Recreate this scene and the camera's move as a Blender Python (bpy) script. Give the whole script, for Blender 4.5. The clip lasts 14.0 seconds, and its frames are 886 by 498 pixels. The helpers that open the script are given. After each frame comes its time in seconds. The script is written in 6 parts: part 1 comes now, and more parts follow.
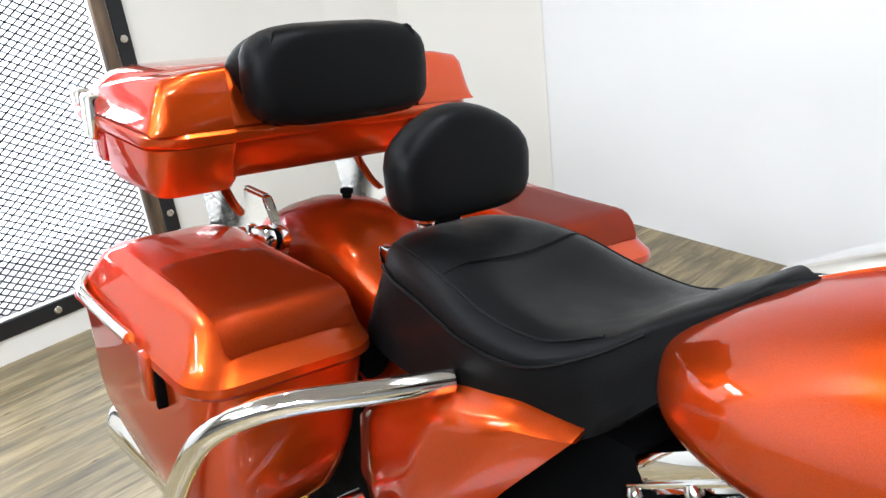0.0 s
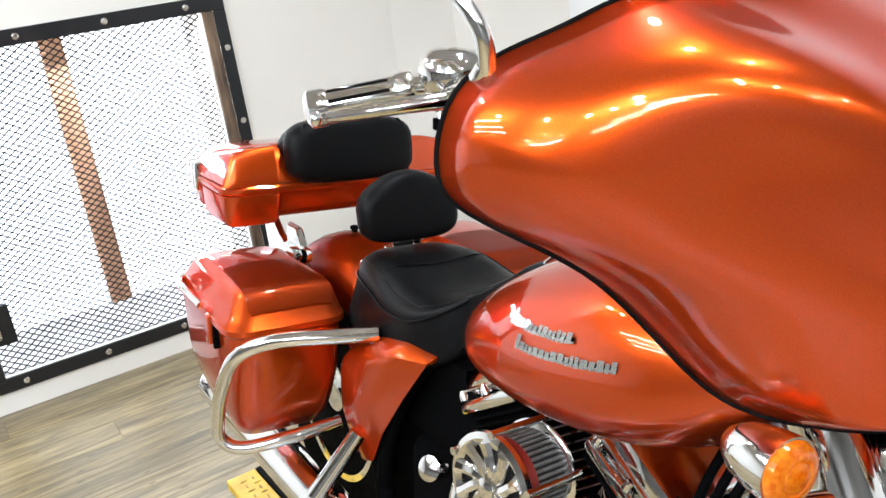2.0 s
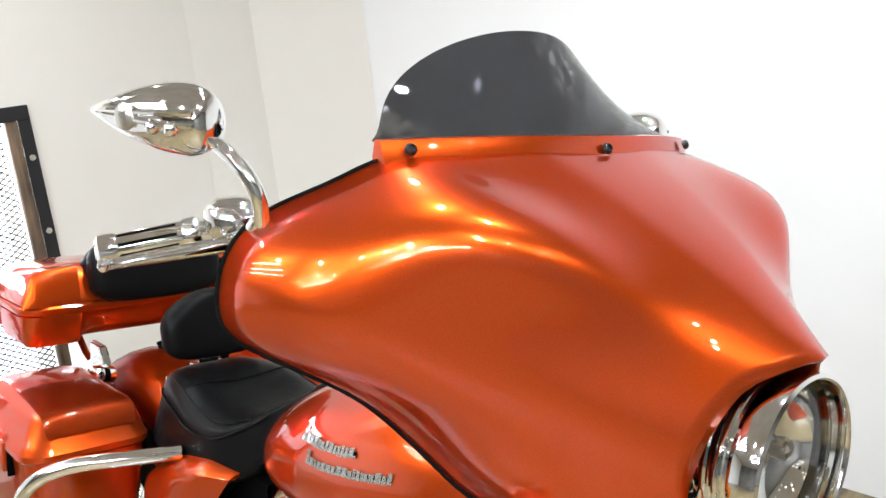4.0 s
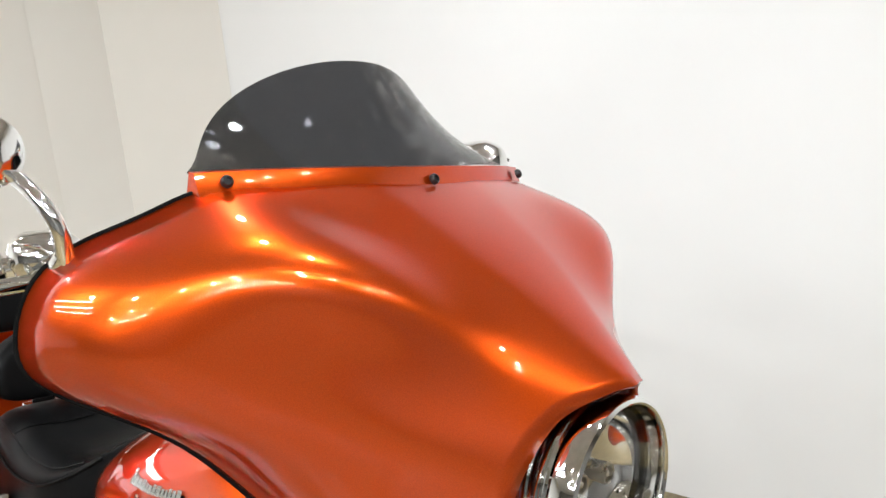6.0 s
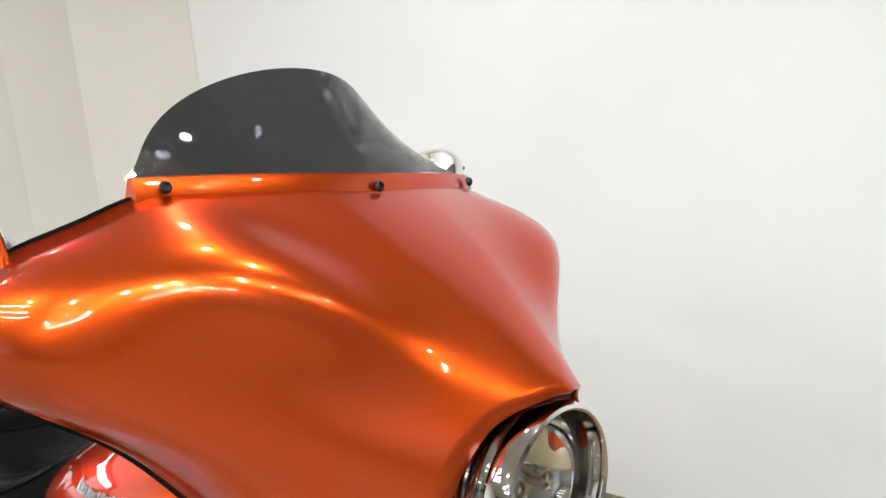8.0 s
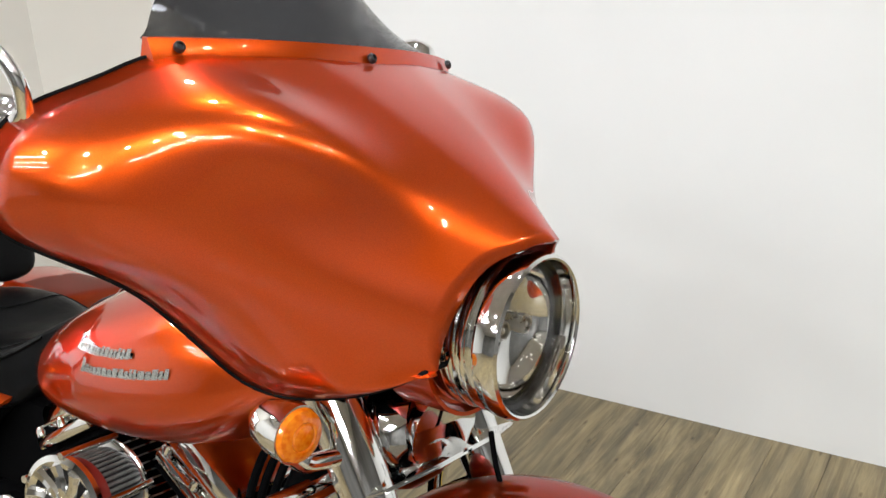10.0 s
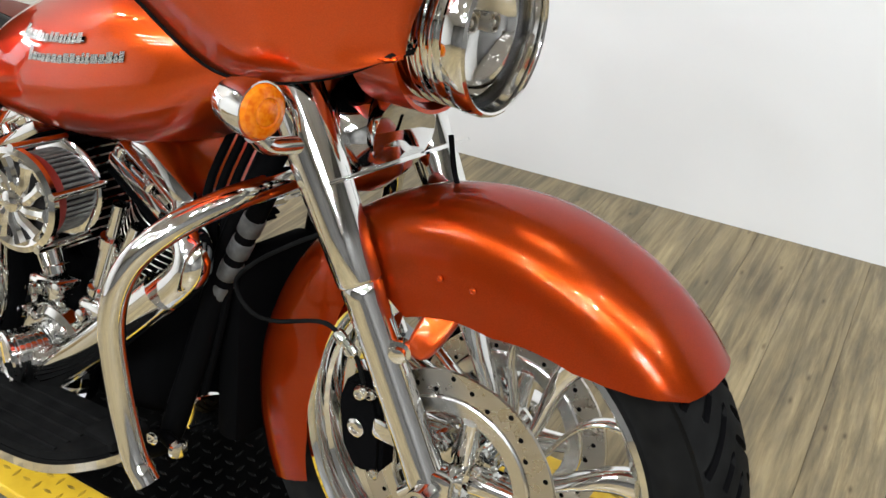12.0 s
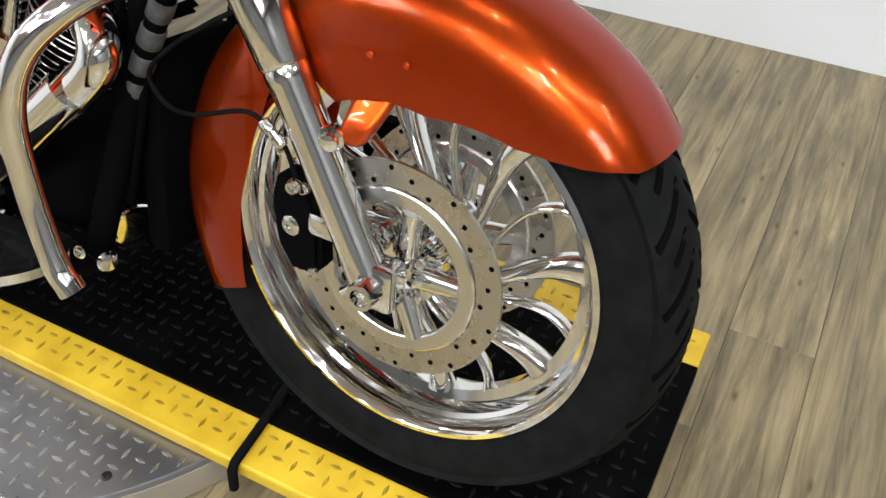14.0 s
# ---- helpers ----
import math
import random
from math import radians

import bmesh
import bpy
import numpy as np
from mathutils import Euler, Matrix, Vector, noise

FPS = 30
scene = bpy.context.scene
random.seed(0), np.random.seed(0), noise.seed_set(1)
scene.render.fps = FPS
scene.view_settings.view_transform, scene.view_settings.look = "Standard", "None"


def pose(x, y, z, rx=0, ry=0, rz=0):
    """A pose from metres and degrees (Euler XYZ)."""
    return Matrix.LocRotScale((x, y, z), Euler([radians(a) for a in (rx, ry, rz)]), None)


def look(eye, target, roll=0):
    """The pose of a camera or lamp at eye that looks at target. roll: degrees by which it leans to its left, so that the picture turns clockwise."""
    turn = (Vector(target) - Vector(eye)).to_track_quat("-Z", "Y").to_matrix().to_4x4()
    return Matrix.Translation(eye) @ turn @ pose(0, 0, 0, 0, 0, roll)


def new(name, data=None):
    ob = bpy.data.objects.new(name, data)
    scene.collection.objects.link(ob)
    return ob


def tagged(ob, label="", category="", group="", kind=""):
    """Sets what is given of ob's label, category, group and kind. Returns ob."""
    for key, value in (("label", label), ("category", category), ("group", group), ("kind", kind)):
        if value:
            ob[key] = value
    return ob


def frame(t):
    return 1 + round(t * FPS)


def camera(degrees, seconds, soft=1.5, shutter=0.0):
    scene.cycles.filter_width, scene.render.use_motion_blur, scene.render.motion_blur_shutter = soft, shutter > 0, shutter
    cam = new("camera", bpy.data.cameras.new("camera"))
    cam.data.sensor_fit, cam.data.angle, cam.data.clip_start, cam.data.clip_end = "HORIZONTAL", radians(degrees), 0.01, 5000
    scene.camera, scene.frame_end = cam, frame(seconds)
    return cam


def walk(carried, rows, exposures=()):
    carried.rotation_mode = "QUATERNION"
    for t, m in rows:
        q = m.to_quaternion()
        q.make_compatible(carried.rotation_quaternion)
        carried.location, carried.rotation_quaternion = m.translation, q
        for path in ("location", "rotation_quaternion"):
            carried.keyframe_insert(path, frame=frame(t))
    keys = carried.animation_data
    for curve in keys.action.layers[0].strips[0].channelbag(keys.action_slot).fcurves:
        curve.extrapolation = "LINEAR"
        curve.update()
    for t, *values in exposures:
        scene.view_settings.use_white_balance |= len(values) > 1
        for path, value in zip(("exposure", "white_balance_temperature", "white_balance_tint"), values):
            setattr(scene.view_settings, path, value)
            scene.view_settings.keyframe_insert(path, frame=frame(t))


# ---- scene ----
cam = camera(53.3, 14.0)
PATH = [
    (0, (-0.463, -0.515, 1.229), (-1.923, 0.56, 0.385), -7.2),
    (0.5, (-0.241, -0.605, 1.312), (-1.853, 0.338, 0.597), -7.1),
    (1, (0.005, -0.573, 1.31), (-1.697, 0.197, 0.596), -5.4),
    (1.5, (0.176, -0.541, 1.324), (-1.584, 0.107, 0.628), -8.0),
    (2, (0.224, -0.593, 1.346), (-1.45, 0.279, 0.686), -8.6),
    (2.5, (0.263, -0.697, 1.385), (-1.347, 0.327, 0.783), -8.4),
    (3, (0.309, -0.657, 1.413), (-1.301, 0.403, 0.877), -5.5),
    (3.5, (0.325, -0.607, 1.407), (-1.218, 0.547, 0.872), -6.5),
    (3.7, (0.33, -0.601, 1.407), (-1.189, 0.589, 0.883), -6.5),
    (5.8, (0.362, -0.548, 1.41), (-0.955, 0.882, 0.938), -5.4),
    (6, (0.369, -0.544, 1.409), (-0.933, 0.896, 0.927), -5.2),
    (6.5, (0.373, -0.541, 1.411), (-0.907, 0.921, 0.939), -4.8),
    (7, (0.383, -0.539, 1.418), (-0.875, 0.955, 0.984), -5.1),
    (9.3, (0.415, -0.503, 1.384), (-0.83, 0.96, 0.829), -3.3),
    (9.5, (0.412, -0.548, 1.386), (-0.798, 0.939, 0.815), -3.2),
    (10, (0.416, -0.64, 1.361), (-0.722, 0.879, 0.728), -3.0),
    (10.5, (0.418, -0.691, 1.334), (-0.666, 0.837, 0.633), -1.1),
    (11, (0.417, -0.702, 1.303), (-0.615, 0.804, 0.486), 0.5),
    (11.5, (0.414, -0.703, 1.273), (-0.56, 0.775, 0.342), 1.8),
    (12, (0.423, -0.701, 1.241), (-0.507, 0.746, 0.222), 1.7),
    (12.5, (0.437, -0.697, 1.213), (-0.439, 0.717, 0.103), 1.7),
    (13, (0.441, -0.699, 1.186), (-0.386, 0.676, -0.008), 2.9),
    (13.5, (0.439, -0.688, 1.151), (-0.32, 0.641, -0.137), 2.7),
    (14, (0.433, -0.669, 1.147), (-0.302, 0.654, -0.16), 1.7),
]
walk(cam, [(t, look(eye, target, roll)) for t, eye, target, roll in PATH],
     exposures=((0.0, -0.04, 6050, 10), (1.0, -0.1, 6050, 10), (2.5, -0.12, 6150, 10), (3.7, -0.15, 6250, 10), (6.0, -0.3, 6500, 10), (9.5, -0.42, 6500, 10), (11.0, -0.38, 6400, 10), (12.5, -0.28, 6300, 10), (14.0, -0.33, 6250, 10)))

# ---- light and world ----
world = bpy.data.worlds.new("world")
scene.world = world
world.use_nodes = True
sky = world.node_tree.nodes.new("ShaderNodeTexSky")
sky.sky_type, sky.sun_disc = "NISHITA", False
sky.sun_elevation, sky.sun_rotation = radians(35), radians(80)
world.node_tree.links.new(sky.outputs[0], world.node_tree.nodes["Background"].inputs[0])
world.node_tree.nodes["Background"].inputs[1].default_value = 0.15

ROOM = pose(0, 0, 0, 0, 0, 2.85)          # the room stands slightly turned to the bike
H = 0.086                                  # top of the bike's platform
BIKE = pose(0, 0, H, -9.26, 0, 0)          # the bike leans on its side stand


def lamp(name, m, watts, colour, size, spread=180, shape="DISK", size_y=None):
    data = bpy.data.lights.new(name, "AREA")
    data.energy, data.color, data.shape, data.size, data.spread = watts, colour, shape, size, radians(spread)
    if size_y:
        data.size_y = size_y
    ob = new(name, data)
    ob.matrix_world = m
    return ob


# ---- materials ----
def material(name, colour=(0.5, 0.5, 0.5), rough=0.5, metal=0.0, coat=0.0, ior=1.45):
    m = bpy.data.materials.new(name)
    m.use_nodes = True
    b = m.node_tree.nodes["Principled BSDF"]
    b.inputs["Base Color"].default_value = (*colour, 1)
    b.inputs["Roughness"].default_value = rough
    b.inputs["Metallic"].default_value = metal
    b.inputs["Coat Weight"].default_value = coat
    b.inputs["Coat Roughness"].default_value = 0.03
    b.inputs["IOR"].default_value = ior
    return m


def node(m, kind, **values):
    n = m.node_tree.nodes.new(kind)
    for key, value in values.items():
        n.inputs[key.replace("_", " ")].default_value = value
    return n


def wire(m, a, out, b, inp):
    m.node_tree.links.new(a.outputs[out], b.inputs[inp])


def shader(m):
    return m.node_tree.nodes["Principled BSDF"]


def vary(m, scale, dark, light, detail=4.0, stretch=(1, 1, 1), at="Base Color", contrast=(0.3, 0.7)):
    """Noise between two values on an input, in object metres."""
    co = m.node_tree.nodes.new("ShaderNodeTexCoord")
    mp = m.node_tree.nodes.new("ShaderNodeMapping")
    mp.inputs["Scale"].default_value = stretch
    n = node(m, "ShaderNodeTexNoise", Scale=scale, Detail=detail)
    r = m.node_tree.nodes.new("ShaderNodeValToRGB")
    r.color_ramp.elements[0].position, r.color_ramp.elements[1].position = contrast
    as_rgb = lambda v: (*v, 1) if isinstance(v, tuple) else (v, v, v, 1)
    r.color_ramp.elements[0].color, r.color_ramp.elements[1].color = as_rgb(dark), as_rgb(light)
    wire(m, co, "Object", mp, "Vector")
    wire(m, mp, "Vector", n, "Vector")
    wire(m, n, "Fac", r, "Fac")
    wire(m, r, "Color", shader(m), at)
    return r


def relief(m, scale, strength, distance=0.002, detail=3.0, stretch=(1, 1, 1), kind="noise"):
    co = m.node_tree.nodes.new("ShaderNodeTexCoord")
    mp = m.node_tree.nodes.new("ShaderNodeMapping")
    mp.inputs["Scale"].default_value = stretch
    n = node(m, "ShaderNodeTexNoise", Scale=scale, Detail=detail) if kind == "noise" else node(m, "ShaderNodeTexVoronoi", Scale=scale)
    bump = node(m, "ShaderNodeBump", Strength=strength, Distance=distance)
    wire(m, co, "Object", mp, "Vector")
    wire(m, mp, "Vector", n, "Vector")
    wire(m, n, 0, bump, "Height")
    wire(m, bump, "Normal", shader(m), "Normal")


PAINT = material("orange_metallic_paint", (0.60, 0.070, 0.006), 0.30, 0.83, 1.0)
shader(PAINT).inputs["Specular Tint"].default_value = (0.72, 0.12, 0.02, 1)
shader(PAINT).inputs["Coat IOR"].default_value = 1.5
shader(PAINT).inputs["Coat Roughness"].default_value = 0.015
vary(PAINT, 900.0, (0.56, 0.062, 0.005), (0.66, 0.080, 0.007), detail=1.0)
CHROME = material("chrome", (0.86, 0.86, 0.85), 0.05, 1.0)
vary(CHROME, 40.0, 0.03, 0.09, at="Roughness")
SATIN = material("satin_chrome", (0.80, 0.79, 0.77), 0.2, 1.0)
vary(SATIN, 12.0, 0.17, 0.24, at="Roughness")
STEEL = material("brushed_steel", (0.60, 0.57, 0.52), 0.28, 1.0)
vary(STEEL, 60.0, 0.22, 0.36, at="Roughness")
LEATHER = material("black_leather", (0.004, 0.004, 0.0042), 0.34)
shader(LEATHER).inputs["Specular IOR Level"].default_value = 0.10
vary(LEATHER, 30.0, 0.28, 0.42, at="Roughness")
relief(LEATHER, 900.0, 0.25, 0.0006, kind="voronoi")
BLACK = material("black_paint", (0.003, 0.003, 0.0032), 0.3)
shader(BLACK).inputs["IOR"].default_value = 1.12
shader(BLACK).inputs["Specular IOR Level"].default_value = 0.02
vary(BLACK, 25.0, 0.25, 0.42, at="Roughness")
ENGINE = material("black_crinkle_coat", (0.003, 0.003, 0.0032), 0.5)
shader(ENGINE).inputs["IOR"].default_value = 1.12
shader(ENGINE).inputs["Specular IOR Level"].default_value = 0.02
relief(ENGINE, 500.0, 0.3, 0.0005)
RUBBER = material("rubber", (0.018, 0.018, 0.018), 0.7)
shader(RUBBER).inputs["IOR"].default_value = 1.12
shader(RUBBER).inputs["Specular IOR Level"].default_value = 0.05
vary(RUBBER, 35.0, (0.004, 0.004, 0.004), (0.009, 0.009, 0.0088))
TYRE = material("tyre_rubber", (0.025, 0.025, 0.025), 0.6)
shader(TYRE).inputs["Specular IOR Level"].default_value = 0.03
vary(TYRE, 35.0, (0.006, 0.006, 0.006), (0.011, 0.011, 0.0107))
AMBER = material("amber_lens", (0.85, 0.20, 0.005), 0.12, 0.0, 0.5)
shader(AMBER).inputs["Transmission Weight"].default_value = 0.35
vary(AMBER, 160.0, (0.75, 0.14, 0.0), (0.95, 0.28, 0.01), detail=1.0)
RED_LENS = material("red_lens", (0.35, 0.01, 0.01), 0.12, 0.0, 1.0)
SMOKE = material("smoked_acrylic", (0.024, 0.025, 0.029), 0.03)
shader(SMOKE).inputs["Transmission Weight"].default_value = 1.0
shader(SMOKE).inputs["IOR"].default_value = 1.2
LENS = material("clear_lamp_lens", (1, 1, 1), 0.01)
shader(LENS).inputs["Transmission Weight"].default_value = 1.0
shader(LENS).inputs["IOR"].default_value = 1.12
MIRROR = material("mirror_glass", (0.9, 0.9, 0.9), 0.01, 1.0)
BADGE = material("badge_silver", (0.62, 0.62, 0.58), 0.25, 0.9)
LIDPAD = material("lid_panel_paint", (0.40, 0.045, 0.007), 0.42, 0.8, 0.6)
shader(LIDPAD).inputs["Specular Tint"].default_value = (0.6, 0.11, 0.03, 1)
vary(LIDPAD, 700.0, (0.37, 0.040, 0.006), (0.44, 0.052, 0.008), detail=1.0)
# bars a little lighter than the black plate, painting in their highlights
TREAD = material("black_tread_highlight", (0.02, 0.02, 0.02), 0.35, 0.0)
shader(TREAD).inputs["Specular IOR Level"].default_value = 0.08
vary(TREAD, 18.0, (0.002, 0.002, 0.002), (0.012, 0.012, 0.0115))
WORN = material("worn_yellow_tread", (0.2, 0.13, 0.02), 0.4)
vary(WORN, 40.0, (0.16, 0.10, 0.012), (0.50, 0.32, 0.02))
# bars much brighter than the grey plate: the highlights are in the colour
GREY_TREAD = material("steel_tread_highlight", (0.62, 0.62, 0.63), 0.26, 0.9)
vary(GREY_TREAD, 12.0, 0.2, 0.4, at="Roughness")

WALL = material("white_wall_paint", (0.80, 0.79, 0.77), 0.6)
vary(WALL, 1.3, (0.78, 0.78, 0.77), (0.83, 0.83, 0.82))
relief(WALL, 220.0, 0.12, 0.001)
BEIGE = material("cream_wall_paint", (0.72, 0.68, 0.60), 0.6)
vary(BEIGE, 1.5, (0.72, 0.69, 0.63), (0.76, 0.735, 0.68))
relief(BEIGE, 220.0, 0.12, 0.001)
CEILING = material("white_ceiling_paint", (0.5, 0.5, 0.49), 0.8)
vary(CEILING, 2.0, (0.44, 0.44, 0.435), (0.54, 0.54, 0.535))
# for walls out of view, kept dark to deepen reflections in chrome and paint
SHOP = material("unseen_grey_wall", (0.15, 0.147, 0.142), 0.7)
vary(SHOP, 1.2, (0.11, 0.108, 0.104), (0.18, 0.176, 0.17))
FRAME = material("black_steel_frame", (0.015, 0.015, 0.016), 0.35, 0.2)
vary(FRAME, 18.0, 0.28, 0.5, at="Roughness")
OLDWOOD = material("dark_weathered_wood", (0.10, 0.06, 0.035), 0.65)
vary(OLDWOOD, 14.0, (0.045, 0.03, 0.02), (0.19, 0.125, 0.075), stretch=(3, 3, 0.35))
BROWN = material("brown_post", (0.23, 0.11, 0.06), 0.6)
vary(BROWN, 10.0, (0.17, 0.08, 0.045), (0.29, 0.15, 0.085), stretch=(2, 2, 0.4))
TAN = material("tan_wood_mullion", (0.45, 0.22, 0.10), 0.6)
vary(TAN, 10.0, (0.34, 0.18, 0.105), (0.53, 0.31, 0.195), stretch=(2, 2, 0.4))
OAK = material("oak_plinth", (0.30, 0.22, 0.11), 0.5)
vary(OAK, 9.0, (0.16, 0.11, 0.05), (0.38, 0.29, 0.15), stretch=(3, 0.6, 3))
SILL = material("grey_sill_paint", (0.55, 0.55, 0.56), 0.5)
vary(SILL, 5.0, (0.30, 0.30, 0.31), (0.66, 0.66, 0.67))
# near-black panes made to glow, standing in for the daylight outside
DAY = material("daylight_glow", (0.05, 0.05, 0.05), 0.5)
shader(DAY).inputs["Emission Strength"].default_value = 3.2
shader(DAY).inputs["Emission Color"].default_value = (0.93, 0.96, 1.0, 1)
PLATE = material("grey_diamond_plate", (0.27, 0.27, 0.28), 0.38, 0.85)
vary(PLATE, 9.0, 0.3, 0.5, at="Roughness")
PLATE_BLACK = material("black_diamond_plate", (0.018, 0.018, 0.019), 0.42, 0.0)
shader(PLATE_BLACK).inputs["Specular IOR Level"].default_value = 0.02
vary(PLATE_BLACK, 12.0, (0.001, 0.001, 0.001), (0.003, 0.003, 0.003))
PLATE_YELLOW = material("yellow_diamond_plate", (0.62, 0.40, 0.02), 0.42)
vary(PLATE_YELLOW, 14.0, (0.5, 0.31, 0.012), (0.70, 0.46, 0.03))
EDGE = material("platform_side_metal", (0.45, 0.40, 0.33), 0.35, 0.6)
vary(EDGE, 8.0, 0.28, 0.5, at="Roughness")


def plank_material():
    m = material("greyed_oak_plank", (0.3, 0.25, 0.18), 0.32)
    info = m.node_tree.nodes.new("ShaderNodeObjectInfo")
    co = m.node_tree.nodes.new("ShaderNodeTexCoord")
    mp = m.node_tree.nodes.new("ShaderNodeMapping")
    mp.inputs["Scale"].default_value = (0.9, 15.0, 1.0)
    shift = m.node_tree.nodes.new("ShaderNodeVectorMath")
    shift.operation = "ADD"
    far = node(m, "ShaderNodeMath")
    far.operation, far.inputs[1].default_value = "MULTIPLY", 37.0
    wire(m, info, "Random", far, 0)
    wire(m, co, "Object", shift, 0)
    wire(m, far, 0, shift, 1)
    wire(m, shift, 0, mp, "Vector")
    grain = node(m, "ShaderNodeTexNoise", Scale=2.8, Detail=9.0, Roughness=0.7, Distortion=0.7)
    wire(m, mp, "Vector", grain, "Vector")
    ramp = m.node_tree.nodes.new("ShaderNodeValToRGB")
    ramp.color_ramp.elements[0].position, ramp.color_ramp.elements[1].position = 0.25, 0.75
    ramp.color_ramp.elements[0].color, ramp.color_ramp.elements[1].color = (0.060, 0.045, 0.026, 1), (0.37, 0.31, 0.195, 1)
    mid = ramp.color_ramp.elements.new(0.5)
    mid.color = (0.225, 0.184, 0.110, 1)
    wire(m, grain, "Fac", ramp, "Fac")
    tone = m.node_tree.nodes.new("ShaderNodeHueSaturation")
    val = node(m, "ShaderNodeMapRange")
    val.inputs["To Min"].default_value, val.inputs["To Max"].default_value = 0.88, 1.12
    wire(m, info, "Random", val, "Value")
    wire(m, val, 0, tone, "Value")
    wire(m, ramp, "Color", tone, "Color")
    # broad worn patches over the grain
    patch_map = m.node_tree.nodes.new("ShaderNodeMapping")
    patch_map.inputs["Scale"].default_value = (1.1, 6.5, 1.0)
    wire(m, shift, 0, patch_map, "Vector")
    patch = node(m, "ShaderNodeTexNoise", Scale=3.4, Detail=5.0, Roughness=0.6)
    wire(m, patch_map, "Vector", patch, "Vector")
    worn = m.node_tree.nodes.new("ShaderNodeValToRGB")
    worn.color_ramp.elements[0].position, worn.color_ramp.elements[1].position = 0.38, 0.62
    worn.color_ramp.elements[0].color, worn.color_ramp.elements[1].color = (0.62, 0.60, 0.56, 1), (1.12, 1.06, 0.92, 1)
    wire(m, patch, "Fac", worn, "Fac")
    both_tones = m.node_tree.nodes.new("ShaderNodeMix")
    both_tones.data_type, both_tones.blend_type = "RGBA", "MULTIPLY"
    both_tones.inputs[0].default_value = 1.0
    wire(m, tone, "Color", both_tones, 6)
    wire(m, worn, "Color", both_tones, 7)
    # small dark knots, a hand's width or two apart
    knot_map = m.node_tree.nodes.new("ShaderNodeMapping")
    knot_map.inputs["Scale"].default_value = (3.0, 8.0, 1.0)
    wire(m, shift, 0, knot_map, "Vector")
    knot = node(m, "ShaderNodeTexVoronoi", Scale=1.0, Randomness=1.0)
    knot.voronoi_dimensions = "2D"
    wire(m, knot_map, "Vector", knot, "Vector")
    spot_tone = m.node_tree.nodes.new("ShaderNodeValToRGB")
    spot_tone.color_ramp.elements[0].position, spot_tone.color_ramp.elements[1].position = 0.005, 0.05
    spot_tone.color_ramp.elements[0].color, spot_tone.color_ramp.elements[1].color = (0.40, 0.35, 0.29, 1), (1, 1, 1, 1)
    wire(m, knot, "Distance", spot_tone, "Fac")
    knotted = m.node_tree.nodes.new("ShaderNodeMix")
    knotted.data_type, knotted.blend_type = "RGBA", "MULTIPLY"
    knotted.inputs[0].default_value = 1.0
    wire(m, both_tones, 2, knotted, 6)
    wire(m, spot_tone, "Color", knotted, 7)
    wire(m, knotted, 2, shader(m), "Base Color")
    bump = node(m, "ShaderNodeBump", Strength=0.25, Distance=0.001)
    wire(m, grain, "Fac", bump, "Height")
    wire(m, bump, "Normal", shader(m), "Normal")
    return m


PLANK = plank_material()


# ---- mesh helpers ----
def part(name, bm, mat, parent=None, label="", smooth=True, angle=40):
    bmesh.ops.recalc_face_normals(bm, faces=bm.faces)
    me = bpy.data.meshes.new(name)
    for f in bm.faces:
        f.smooth = smooth
    if smooth:
        for e in bm.edges:
            if len(e.link_faces) == 2 and e.calc_face_angle() > radians(angle):
                e.smooth = False
    bm.to_mesh(me)
    bm.free()
    me.materials.append(mat)
    ob = new(name, me)
    if parent:
        ob.parent = parent
    if label:
        ob["label"] = label
    return ob


def thing(name, m, label, category, group="", kind=""):
    ob = new(name)
    ob.empty_display_size = 0.05
    ob.matrix_world = m
    return tagged(ob, label, category, group, kind)


def box(bm, lo, hi, bevel=0.0, segments=2):
    size = Vector(hi) - Vector(lo)
    made = bmesh.ops.create_cube(bm, size=1, matrix=Matrix.Translation((Vector(lo) + Vector(hi)) / 2) @ Matrix.Diagonal((*size, 1)))
    if bevel:
        edges = {e for v in made["verts"] for e in v.link_edges}
        bmesh.ops.bevel(bm, geom=list(edges), offset=bevel, segments=segments, affect="EDGES", profile=0.5)
    return bm


def boxed(lo, hi, bevel=0.0, segments=2):
    return box(bmesh.new(), lo, hi, bevel, segments)


def smooth_path(points, steps=8):
    pts = [Vector(p) for p in points]
    pts = [2 * pts[0] - pts[1], *pts, 2 * pts[-1] - pts[-2]]
    out = []
    for a, b, c, d in zip(pts, pts[1:], pts[2:], pts[3:]):
        for k in range(steps):
            t = k / steps
            out.append(0.5 * (2 * b + (c - a) * t + (2 * a - 5 * b + 4 * c - d) * t * t + (3 * b - a - 3 * c + d) * t ** 3))
    return out + [pts[-2]]


def tube(bm, points, radius, sides=14, steps=8, cap=True):
    """A round bar along a smooth path; radius is a number or one for each of the given points."""
    path = smooth_path(points, steps) if steps > 1 else [Vector(p) for p in points]
    n = len(path)
    if isinstance(radius, (int, float)):
        radii = [radius] * n
    else:
        radii = [float(r) for r in np.interp(np.linspace(0, len(radius) - 1, n), range(len(radius)), radius)]
    side, rings = None, []
    for i, p in enumerate(path):
        way = (path[min(i + 1, n - 1)] - path[max(i - 1, 0)]).normalized()
        if side is None:
            side = way.orthogonal().normalized()
        side = (side - way * side.dot(way)).normalized()
        up = way.cross(side)
        rings.append([bm.verts.new(p + radii[i] * (math.cos(a) * side + math.sin(a) * up)) for a in (2 * math.pi * k / sides for k in range(sides))])
    skin(bm, rings, cap)
    return bm


